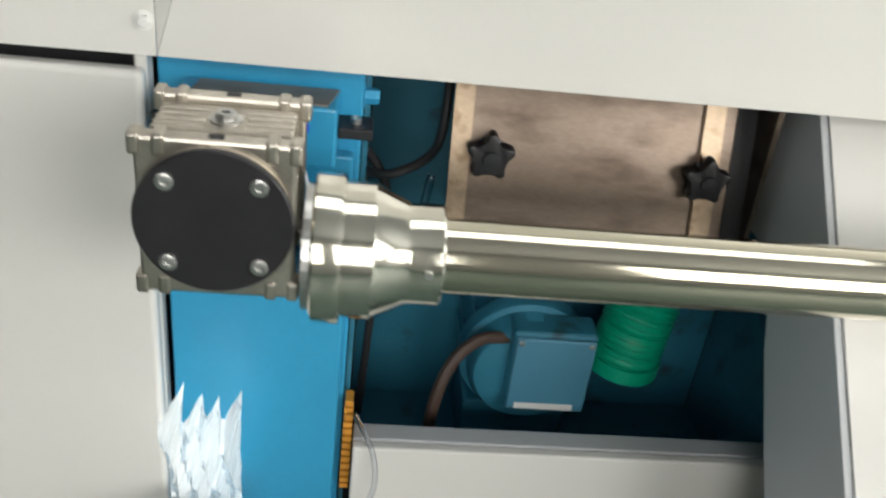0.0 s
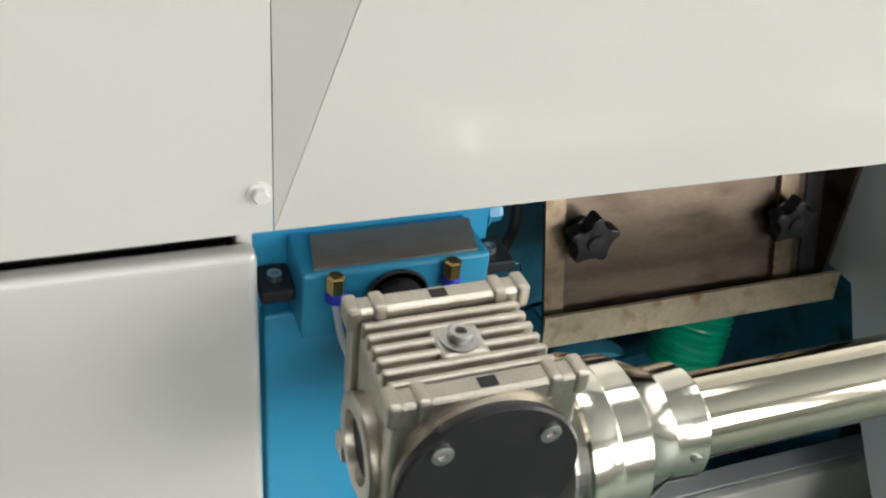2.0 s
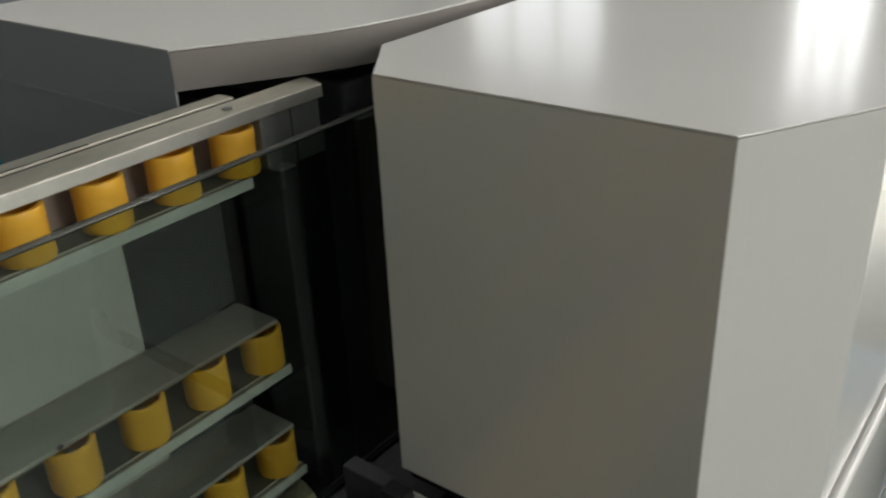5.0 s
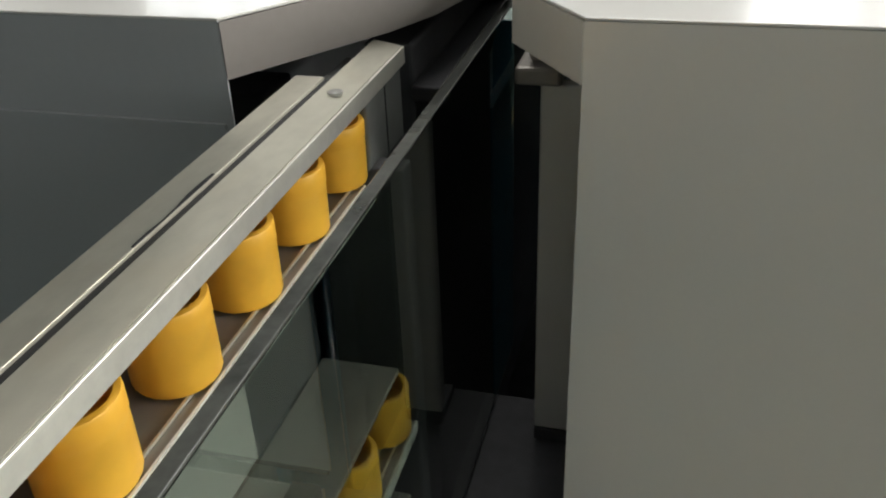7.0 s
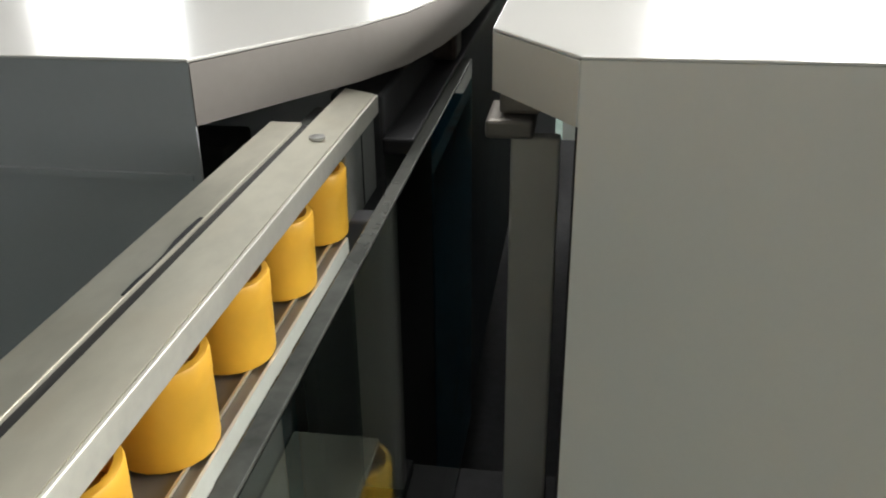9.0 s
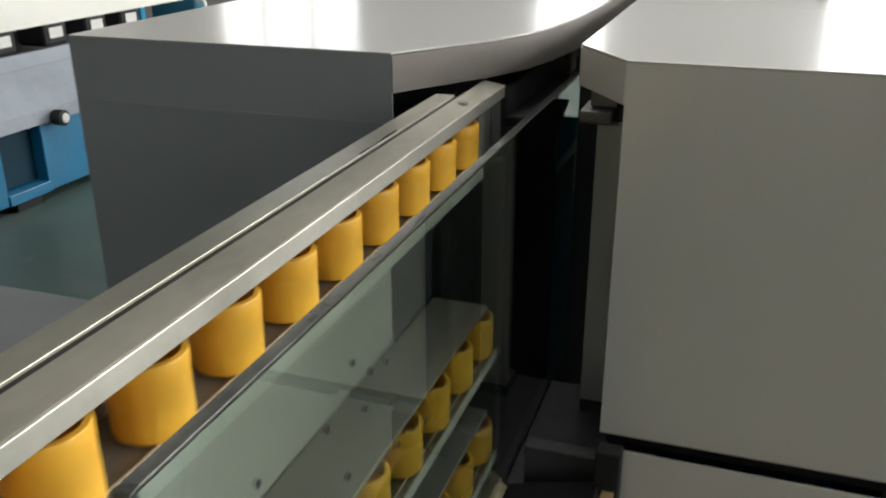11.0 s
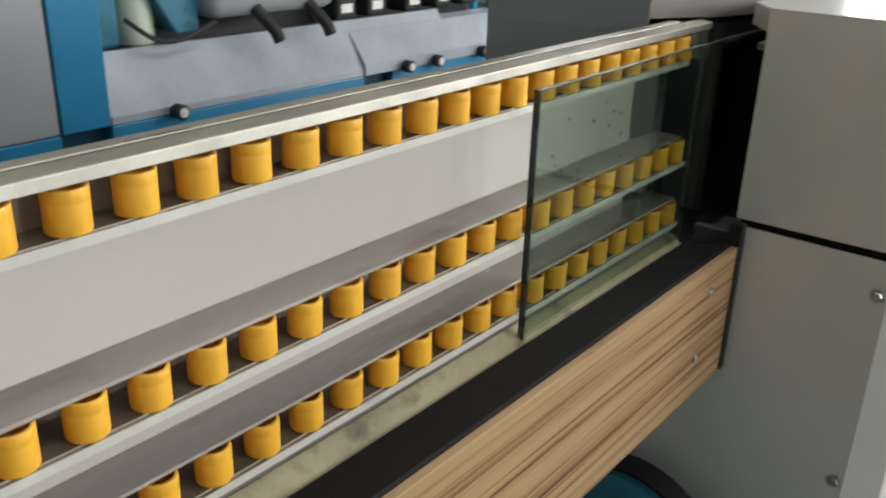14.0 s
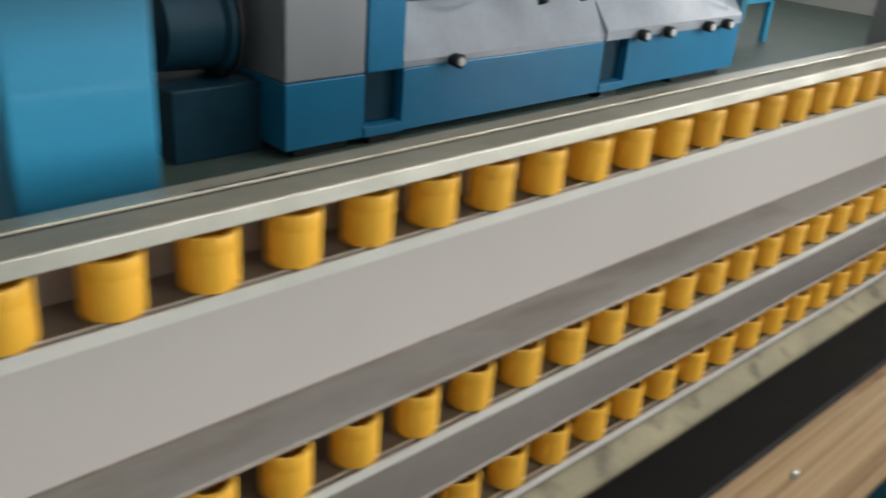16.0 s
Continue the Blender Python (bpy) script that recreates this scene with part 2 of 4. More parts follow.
def part(name, bm, mat, parent, label="", smooth=False):
    ob = link(name, bm, mat, smooth)
    adopt(ob, parent)
    if label:
        tagged(ob, label)
    return ob


def box(a, b, bevel=0.0, seg=2, bm=None):
    bm = bm or bmesh.new()
    r = bmesh.ops.create_cube(bm, size=1)
    for v in r["verts"]:
        v.co = [(a[i] + b[i]) / 2 + v.co[i] * (b[i] - a[i]) for i in range(3)]
    if bevel:
        edges = list({e for v in r["verts"] for e in v.link_edges})
        bmesh.ops.bevel(bm, geom=edges, offset=bevel, segments=seg, affect="EDGES", profile=0.5)
    return bm


def spin(profile, axis="z", at=(0, 0, 0), seg=24, bm=None, closed=False):
    """A turned body: profile rows of (radius, height along the axis)."""
    bm = bm or bmesh.new()
    rings = []
    for r, h in profile:
        ring = []
        for k in range(seg):
            a = 2 * math.pi * k / seg
            u, v = r * math.cos(a), r * math.sin(a)
            co = {"z": (u, v, h), "x": (h, u, v), "y": (u, h, v)}[axis]
            ring.append(bm.verts.new(Vector(co) + Vector(at)))
        rings.append(ring)
    for p, q in zip(rings, rings[1:] + ([rings[0]] if closed else [])):
        for k in range(seg):
            bm.faces.new((p[k], p[(k + 1) % seg], q[(k + 1) % seg], q[k]))
    if not closed:
        if profile[0][0] > 1e-6:
            bm.faces.new(rings[0][::-1])
        if profile[-1][0] > 1e-6:
            bm.faces.new(rings[-1])
    return bm


def prism(outline, lo, hi, axis="z", bm=None, bevel=0.0):
    """An outline of (u, v) drawn out along an axis: z: (x, y); x: (y, z); y: (x, z)."""
    bm = bm or bmesh.new()
    put = {"z": lambda u, v, h: (u, v, h), "x": lambda u, v, h: (h, u, v), "y": lambda u, v, h: (u, h, v)}[axis]
    a = [bm.verts.new(put(u, v, lo)) for u, v in outline]
    b = [bm.verts.new(put(u, v, hi)) for u, v in outline]
    n = len(outline)
    faces = [bm.faces.new(a[::-1]), bm.faces.new(b)]
    for k in range(n):
        faces.append(bm.faces.new((a[k], a[(k + 1) % n], b[(k + 1) % n], b[k])))
    if bevel:
        bmesh.ops.bevel(bm, geom=list({e for f in faces for e in f.edges}), offset=bevel, segments=2, affect="EDGES", profile=0.5)
    return bm


def wall_strip(line, lo, hi, thick, bm=None):
    """Sheet metal along a line of (x, y), from lo to hi, with its thickness to the line's left."""
    pts = [Vector(p) for p in line]
    inner = []
    for k, p in enumerate(pts):
        d = ((pts[min(k + 1, len(pts) - 1)] - p).normalized() if k < len(pts) - 1 else Vector((0, 0)))
        e = ((p - pts[k - 1]).normalized() if k else Vector((0, 0)))
        t = (d + e).normalized()
        inner.append(p + Vector((-t.y, t.x)) * thick / max(0.5, t.dot(d if d.length else e)))
    return prism([tuple(p) for p in pts] + [tuple(p) for p in inner[::-1]], lo, hi, bm=bm)


def tube(points, radius, seg=10, bm=None, ridge=0.0, pitch=0.0, steps=10):
    """A pipe through points, smooth; ridge and pitch give the rings of a spiral hose."""
    bm = bm or bmesh.new()
    P = [Vector(p) for p in points]
    line = []
    for k in range(len(P) - 1):
        p0, p1, p2, p3 = P[max(k - 1, 0)], P[k], P[k + 1], P[min(k + 2, len(P) - 1)]
        for j in range(steps):
            t = j / steps
            line.append(0.5 * ((2 * p1) + (p2 - p0) * t + (2 * p0 - 5 * p1 + 4 * p2 - p3) * t * t + (3 * p1 - p0 - 3 * p2 + p3) * t ** 3))
    line.append(P[-1])
    rings, run = [], 0.0
    side = None
    for k, p in enumerate(line):
        d = (line[min(k + 1, len(line) - 1)] - line[max(k - 1, 0)]).normalized()
        side = (side - d * side.dot(d)).normalized() if side else d.orthogonal().normalized()
        up = d.cross(side)
        if k:
            run += (p - line[k - 1]).length
        r = radius + (ridge * math.sin(2 * math.pi * run / pitch) if pitch else 0)
        rings.append([bm.verts.new(p + r * (math.cos(2 * math.pi * i / seg) * side + math.sin(2 * math.pi * i / seg) * up)) for i in range(seg)])
    for a, b in zip(rings, rings[1:]):
        for i in range(seg):
            bm.faces.new((a[i], a[(i + 1) % seg], b[(i + 1) % seg], b[i]))
    bm.faces.new(rings[0][::-1])
    bm.faces.new(rings[-1])
    return bm


def bolt(at, axis, r, h, name, mat, parent, hexed=True, label=""):
    """A hexagon bolt head with a washer, standing out along axis by the sign of h."""
    s = 1 if h > 0 else -1
    bm = spin([(r * 1.45, 0), (r * 1.45, s * 0.0015), (r * 1.0, s * 0.0015)], axis, at, 20)
    spin([(r, s * 0.0015), (r, h * 0.8), (r * 0.82, h)], axis, at, 6 if hexed else 18, bm)
    return part(name, bm, mat, parent, label)


# ---- the hall ----
def structure(name, bm, mat, label, category):
    return tagged(link(name, bm, mat), label, category, kind="structure")


structure("floor", box((XW - 0.3, YS - 0.3, -0.2), (XE + 0.3, YN + 0.3, 0)), FLOOR, "dark green painted concrete workshop floor", "floor")
bm = box((XW - 0.3, YS - 0.3, ZC), (ROOF[0], YN + 0.3, ZC + 0.2))
box((ROOF[1], YS - 0.3, ZC), (XE + 0.3, YN + 0.3, ZC + 0.2), bm=bm)
box((ROOF[0], YS - 0.3, ZC), (ROOF[1], ROOF[2], ZC + 0.2), bm=bm)
box((ROOF[0], ROOF[3], ZC), (ROOF[1], YN + 0.3, ZC + 0.2), bm=bm)
structure("ceiling", bm, CEIL, "pale sheet ceiling of the workshop", "ceiling")


def wall_with_windows(name, along, fixed, out, lo, hi, windows, z0, z1):
    """A wall along x or y with real openings, and a framed window in each."""
    bm = bmesh.new()
    cuts = sorted((c - w / 2, c + w / 2) for c, w, _ in windows)

    def piece(a, b, za, zb):
        t0, t1 = sorted((fixed, fixed + out))
        if along == "x":
            box((a, t0, za), (b, t1, zb), bm=bm)
        else:
            box((t0, a, za), (t1, b, zb), bm=bm)
    at = lo
    for a, b in cuts:
        piece(at, a, 0, ZC)
        piece(a, b, 0, z0)
        piece(a, b, z1, ZC)
        at = b
    piece(at, hi, 0, ZC)
    structure(name, bm, PLASTER, "pale plastered workshop wall", "wall")


wall_with_windows("wall_south", "x", YS, -0.3, XW - 0.3, XE + 0.3, SOUTH_WINDOWS, 1.3, 3.6)
wall_with_windows("wall_east", "y", XE, 0.3, YS, YN, EAST_WINDOWS, 1.3, 3.7)
wall_with_windows("wall_west", "y", XW, -0.3, YS, YN, [], 0, 0)
wall_with_windows("wall_north", "x", YN, 0.3, XW - 0.3, XE + 0.3, [], 0, 0)


def window(number, along, fixed, centre, width, z0, z1):
    w = thing("window_%d" % number, (centre, fixed, z0) if along == "x" else (fixed, centre, z0), "bright workshop window with a pale metal frame, some added as fill", "window", kind="structure")
    bars = [(centre - width / 2, centre - width / 2 + 0.06), (centre + width / 2 - 0.06, centre + width / 2)]
    bars += [(centre - width / 6 - 0.025, centre - width / 6 + 0.025), (centre + width / 6 - 0.025, centre + width / 6 + 0.025)]
    bm = bmesh.new()
    for a, b in bars:
        box((a, fixed - 0.03, z0), (b, fixed + 0.03, z1), bm=bm) if along == "x" else box((fixed - 0.03, a, z0), (fixed + 0.03, b, z1), bm=bm)
    for za, zb in ((z0, z0 + 0.06), (z1 - 0.06, z1), ((z0 + z1) / 2 + 0.2, (z0 + z1) / 2 + 0.25)):
        a, b = centre - width / 2 + 0.06, centre + width / 2 - 0.06
        box((a, fixed - 0.025, za), (b, fixed + 0.025, zb), bm=bm) if along == "x" else box((fixed - 0.025, a, za), (fixed + 0.025, b, zb), bm=bm)
    part("window_frame", bm, WHITEKNOB, w)


for k, (c, wd, _) in enumerate(SOUTH_WINDOWS):
    window(k + 1, "x", YS - 0.1, c, wd, 1.3, 3.6)
for k, (c, wd, _) in enumerate(EAST_WINDOWS):
    window(k + 5, "y", XE + 0.1, c, wd, 1.3, 3.7)

# ---- the edging machine: hoods and cabinets ----
ZT = 1.219          # top of the hoods
ZB = 0.866          # lower edge of the hoods
SEAM = 0.487        # joint between the two front hoods

front = thing("front_hood", (0.25, -0.3, ZB), "glossy off-white sheet-metal hood with chamfered corners", "machine hood")
line = [(0.034, -0.144), (0.034, -0.431), (0.146, -0.494), (SEAM - 0.0004, -0.494)]
ZL = 0.834          # lower edge of the hood's end face


def skewed_panel(p, q, zp, zq, top):
    """A sheet between two upright edges whose lower edge runs from zp to zq."""
    d = (Vector(q) - Vector(p)).normalized()
    nrm = Vector((-d.y, d.x)) * 0.002
    bm = bmesh.new()
    o = [bm.verts.new((*c, z)) for c, z in ((p, zp), (q, zq), (q, top), (p, top))]
    i = [bm.verts.new((*(Vector(c) + nrm), z)) for c, z in ((p, zp), (q, zq), (q, top), (p, top))]
    bm.faces.new(o)
    bm.faces.new(i[::-1])
    for k in range(4):
        bm.faces.new((o[k], i[k], i[(k + 1) % 4], o[(k + 1) % 4]))
    return bm


part("end_face", skewed_panel(line[0], line[1], ZL - 0.002, ZL, ZT - 0.0022), WHITE, front)
part("corner_face", skewed_panel(line[1], line[2], ZL, ZB, ZT - 0.0022), WHITE, front)
part("front_face", skewed_panel(line[2], line[3], ZB, ZB + 0.002, ZT - 0.0022), WHITE, front)
part("top_plate", prism([(0.034, -0.144), (0.034, -0.431), (0.146, -0.494), (SEAM - 0.0004, -0.494), (SEAM - 0.0004, -0.088), (0.111, -0.088)], ZT - 0.002, ZT, bevel=0.0008), WHITE, front)
part("skirt", wall_strip([(SEAM - 0.0004, -0.088), (0.111, -0.088), (0.034, -0.143)], ZT - 0.04, ZT - 0.0025, 0.002), WHITE, front)
# Black strip added for the darkness of the gap under the hood.
part("gap_shade_strip", wall_strip([(0.04, -0.15), (0.04, -0.426), (0.146, -0.484)], ZL - 0.014, ZL + 0.02, 0.004), RUBBER, front, "black strip standing for the shaded gap")
for z in (1.193, 0.902):
    bolt((0.477, -0.494, z), "y", 0.0065, -0.007, "screw", WHITEKNOB, front)
bolt((0.476, -0.463, ZT), "z", 0.0065, 0.006, "screw", ZINC, front)

mid = thing("overhanging_front_hood", (1.6, -0.3, ZB), "glossy off-white hood with a forward-leaning front", "machine hood")
XR = 3.4
TX, TY, TZ = 0.58, -0.521, 1.173      # upper corner of the leaning front


def sheet_of(points, thick):
    """A flat sheet through corner points with its thickness towards +y."""
    bm = bmesh.new()
    o = [bm.verts.new(p) for p in points]
    i = [bm.verts.new((x, y + thick, z)) for x, y, z in points]
    bm.faces.new(o)
    bm.faces.new(i[::-1])
    for k in range(len(points)):
        bm.faces.new((o[k], i[k], i[(k + 1) % len(points)], o[(k + 1) % len(points)]))
    return bm


part("front_plate", sheet_of([(SEAM + 0.0004, -0.494, ZB + 0.002), (XR, -0.494, ZB), (XR, TY, TZ), (TX, TY, TZ)], 0.002), WHITE, mid)
part("cheek", sheet_of([(SEAM + 0.0004, -0.494, ZB + 0.003), (TX - 0.001, TY, TZ), (SEAM + 0.0004, -0.494, ZT - 0.001)], 0.002), WHITE, mid)
part("top_slope", sheet_of([(SEAM + 0.0006, -0.494, ZT - 0.001), (TX, TY, TZ + 0.001), (XR, TY, TZ + 0.001), (XR, -0.470, ZT - 0.001), (SEAM + 0.0006, -0.470, ZT - 0.001)], 0.0015), WHITE, mid)
part("top_plate", box((SEAM + 0.0004, -0.468, ZT - 0.002), (XR, -0.088, ZT)), WHITE, mid)
part("back_skirt", box((SEAM + 0.0004, -0.09, ZT - 0.04), (XR, -0.088, ZT - 0.0025)), WHITE, mid)
# Unseen sheet, added to keep window light out of the hood.
part("far_light_stop", box((XR + 0.0005, TY, 0.05), (XR + 0.0025, -0.088, ZT)), WHITE, mid)
for x, y in ((0.598, -0.331), (0.604, -0.426), (0.598, -0.2)):
    bolt((x, y, ZT), "z", 0.0075, 0.008, "screw", ZINC, mid)

rear = thing("rear_hood", (0.8, 0.25, 0), "white sheet-metal hood reaching down to the floor, shade greyed into its sides", "machine hood")
# White sheet; the low light on its upright sides is put into the grey.
part("end_panel", wall_strip([(0.005, 0.44), (0.005, 0.07)], 0.02, ZT - 0.002, 0.002), GREYANDSHADE, rear)
part("side_panel", box((0.007, 0.438, 0.02), (3.2, 0.44, ZT - 0.002)), GREYANDSHADE, rear)
RIM = [(0.005, 0.07), (0.115, 0.001), (0.165, -0.021), (0.23, -0.036), (0.32, -0.047), (0.5, -0.054), (3.2, -0.06)]
part("top_plate", prism([(0.005, 0.44)] + RIM + [(3.2, 0.44)], ZT - 0.002, ZT, bevel=0.0008), WHITE, rear)
part("skirt", wall_strip([(0.005, 0.069)] + RIM[1:], ZT - 0.038, ZT - 0.0025, 0.002), SKIRT, rear, "folded rim with shade in its colour", True)
# Added out of view; closes the rear hood against window light.
part("far_light_stop", box((3.2005, -0.06, 0.02), (3.2025, 0.44, ZT)), GREYANDSHADE, rear)
part("stiffener", box((0.0025, 0.075, 1.148), (0.005, 0.436, 1.152)), GREYANDSHADE, rear)

cab = thing("lower_cabinet", (0.25, -0.25, 0), "grey-white painted machine cabinet with bolts on its end", "machine cabinet")
part("end_panel", prism([(-0.432, 0.0), (0.3, 0.0), (0.3, 0.52), (-0.146, 0.52), (-0.146, 0.823), (-0.432, 0.823)], 0.02, 0.022, "x"), WHITE, cab)
part("corner_panel", wall_strip([(0.02, -0.4325), (0.045, -0.494), (0.054, -0.4995), (0.132, -0.5005)], 0.0, 0.823, 0.002), WHITE, cab)
part("front_panel", box((0.133, -0.502, 0.0), (0.4735, -0.480, 0.8535), 0.007, 4), WHITE, cab)
part("side_flange", box((0.4605, -0.4798, 0.0), (0.4735, -0.4535, 0.864), 0.003), WHITE, cab)
# Two black pieces that darken the gap behind the front panel.
part("gap_shade_back", box((0.05, -0.44, 0.60), (0.458, -0.42, 0.90)), BLACK, cab, "black backing for the shaded gap")
part("gap_shade_top", box((0.05, -0.478, 0.818), (0.458, -0.4405, 0.826)), BLACK, cab, "black strip standing for the shaded gap")
for y, z in ((-0.416, 0.76), (-0.417, 0.368)):
    bolt((0.018, y, z), "x", 0.009, -0.009, "bolt", ZINC, cab)
part("edge_guard", box((-0.002, -0.172, 0.525), (0.018, -0.146, 0.832), 0.002), BLACK, cab, "black edge guard")

# dark works behind the hoods
core = thing("machine_core", (1.7, -0.05, 0.05), "dark steel works inside the grinding machine", "machine frame")
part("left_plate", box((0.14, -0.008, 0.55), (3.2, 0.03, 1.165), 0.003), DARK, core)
# Reaches to x 0.12 to stop light leaking through the front hood.
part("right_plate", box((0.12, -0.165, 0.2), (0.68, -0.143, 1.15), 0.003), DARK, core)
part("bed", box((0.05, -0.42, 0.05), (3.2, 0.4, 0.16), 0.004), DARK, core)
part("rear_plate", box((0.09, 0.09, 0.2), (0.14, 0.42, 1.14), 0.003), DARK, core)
part("guide_bar", box((0.13, -0.032, 1.125), (3.2, -0.0085, 1.137), 0.002), BLACK, core)
part("guide_bracket", box((0.36, -0.03, 1.14), (0.40, 0.02, 1.175), 0.004), WEBDARK, core)
part("clamp_block", box((0.19, -0.112, 1.12), (0.25, -0.075, 1.135), 0.003), DULL, core)
part("clamp_block", box((0.20, -0.116, 1.137), (0.235, -0.085, 1.16), 0.003), DULL, core)
part("post", box((0.20, -0.132, 0.765), (0.215, -0.094, 1.119), 0.002), WHITE, core, "pale grey upright post")
part("post_foot", box((0.2, -0.132, 0.16), (0.25, -0.094, 0.763), 0.002), DARK, core)
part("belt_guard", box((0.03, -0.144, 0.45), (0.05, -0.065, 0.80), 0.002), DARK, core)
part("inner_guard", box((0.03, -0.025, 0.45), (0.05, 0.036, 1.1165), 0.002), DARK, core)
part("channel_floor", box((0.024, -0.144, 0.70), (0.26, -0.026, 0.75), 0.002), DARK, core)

# ---- the roller conveyor ----
conv = thing("roller_conveyor", (-1.8, 0.05, 0.0), "upright roller conveyor with aluminium rails and yellow rollers", "conveyor")
XA, XB, XP = -3.7, 0.006, -0.10
ROWS = [(1.116, 0.0065, 0.009), (0.927, -0.0105, -0.009), (0.805, -0.0125, -0.013)]    # roller foot, axis y, shift along x
RH = 0.0415
part("top_rail", prism([(-0.0105, 1.1665), (-0.0105, 1.1745), (0.0094, 1.1782), (0.0094, 1.1715)], XA, 0.108, "x"), RAIL, conv)
part("rail_lip", box((XA, -0.0125, 1.1622), (0.108, -0.0107, 1.1742), 0.0004), LIP, conv, "front edge of the rail, coloured as lit")
# Black fill almost up to the rail top, for the slot's shade.
part("slot_shade", box((XA, 0.0096, 1.166), (0.024, 0.0134, 1.1778)), BLACK, conv)
part("rail_strip", box((XA, 0.0136, 1.168), (0.024, 0.0325, 1.1796), 0.0005), RAIL, conv, "narrow aluminium cover strip")
rt = random.Random(12)
for k in range(7):
    x = -0.12 - 0.47 * k
    run = [(x - 0.012 * j, 0.0143 + rt.uniform(0.0, 0.0026)) for j in range(7)]
    part("tape", prism([(x, 0.0137), (x - 0.072, 0.0137)] + run[::-1], 1.1798, 1.1802), BLACK, conv, "torn dark tape")
bolt((0.004, -0.001, 1.1765), "z", 0.0032, 0.0016, "screw", ZINC, conv, False)
part("end_block", box((0.030, -0.0100, 1.110), (0.104, 0.03, 1.166), 0.0015), ENDGREY, conv, "dull grey metal end block")
part("block_seam", box((0.066, -0.0106, 1.112), (0.0672, -0.0101, 1.167)), BLACK, conv)
for (z, ay, sx), (pz0, pz1) in zip(ROWS, ((0.9750, 1.106), (0.8530, 0.921), (0.786, 0.797))):
    f = ay - 0.0212
    part("ledge", box((XA, f + 0.0016, z - 0.0065), (XB, 0.036, z - 0.0015)), DULL, conv, "brown-stained metal ledge with roller glow in its colour")
    part("ledge_edge", box((XA, f, z - 0.0095), (XB, f + 0.0015, z + 0.0002)), WHITEEDGE, conv)
    part("guide_wire", box((XA, f + 0.0075, z - 0.0012), (XB, f + 0.0088, z + 0.0003)), LIP, conv, "bright thin guide wire")
    part("web", box((XA, 0.037, z - 0.0075), (XB if z > 1.1 else XP, 0.041, z + RH + 0.006)), WEB, conv)
    if z < 1.1:
        part("hood_ledge", box((XA, ay - 0.010, z + RH + 0.001), (XB, 0.0365, z + RH + 0.0055), 0.0008), LEDGETOP, conv, "dusty grey-brown sloping ledge")
    part("panel", box((XA, 0.0375, pz0), (XP, 0.0405, pz1 + 0.001)), PANEL, conv)
    part("panel_end", box((XP, 0.0375, pz0), (XB, 0.0405, pz1 + 0.001)), DARK, conv, "dark end length of the panel")
prof = [(0.0035, RH - 0.013), (0.0160, RH - 0.013), (0.0165, RH - 0.001), (0.0172, RH), (0.0200, RH - 0.0004), (0.0205, RH - 0.0016), (0.0205, RH * 0.73), (0.0201, RH * 0.71),
        (0.0203, RH * 0.66), (0.0203, 0.002), (0.0195, 0.0005), (0.0035, 0.0005)]
me_roller = bpy.data.meshes.new("roller")
bm = spin(prof, "z", seg=22, closed=True)
bmesh.ops.recalc_face_normals(bm, faces=bm.faces)
bm.to_mesh(me_roller)
bm.free()
me_roller.materials.append(YELLOW)
for p in me_roller.polygons:
    p.use_smooth = True
me_roller.set_sharp_from_angle(angle=radians(40))
me_axle = bpy.data.meshes.new("axle")
bm = spin([(0.0034, -0.0015), (0.0034, RH - 0.010), (0.003, RH - 0.009)], "z", seg=10)
bmesh.ops.recalc_face_normals(bm, faces=bm.faces)
bm.to_mesh(me_axle)
bm.free()
me_axle.materials.append(ZINC)
rng = random.Random(4)


def add_roller(x, y, z):
    r = new("roller", me_roller)
    r.location, r.rotation_euler = (x, y, z), (rng.uniform(-0.012, 0.012), rng.uniform(-0.012, 0.012), rng.uniform(0, 6.28))
    adopt(r, conv)
    a = new("axle", me_axle)
    a.parent = r


for z, ay, sx in ROWS:
    for k in range(54):
        add_roller(-0.067 * k + sx, ay, z)
part("upper_rail", box((XA, -0.002, 1.3125), (-0.06, 0.0, 1.329)), WHITEEDGE, conv)
part("upper_tray", box((XA, 0.0005, 1.3125), (-0.06, 0.075, 1.3185)), RAIL, conv, "brown-stained metal shelf of the upper rail")
part("upper_back", box((XA, 0.0755, 1.3125), (-0.06, 0.079, 1.42)), PANEL, conv)
for k in range(-2, 14):
    add_roller(-0.602 - 0.2217 * k, 0.021, 1.3195)
part("bed_strip", box((XA, -0.052, 0.745), (XB, 0.037, 0.7555), 0.001), KHAKI, conv, "khaki conveyor belt bed")
part("bed_slope", prism([(-0.056, 0.756), (-0.0565, 0.7585), (-0.024, 0.780), (-0.022, 0.778), (-0.022, 0.756)], XA, XB, "x"), KHAKI, conv, "khaki sloping bed strip")
part("bed_back", box((XA, -0.0215, 0.7557), (XB, 0.0365, 0.7855)), DULL, conv)
part("front_pad", prism([(-0.053, 0.70), (-0.053, 0.760), (-0.06, 0.766), (-0.150, 0.790), (-0.1545, 0.785), (-0.1545, 0.70)], XA, XB, "x"), RUBBER, conv, "black rubber-topped guard")
part("fascia_board", box((XA, -0.168, 0.525), (XB - 0.008, -0.155, 0.787), 0.001), WOOD, conv, "zebra-striped brown laminate board")
part("frame_beam", box((XA, -0.05, 0.56), (XB, 0.06, 0.699), 0.004), DARK, conv)
for x in (-0.11, -0.14, -1.4, -1.43):
    bolt((x, -0.168, 0.735 if x in (-0.11, -1.4) else 0.61), "y", 0.006, -0.004, "bolt", ZINC, conv)
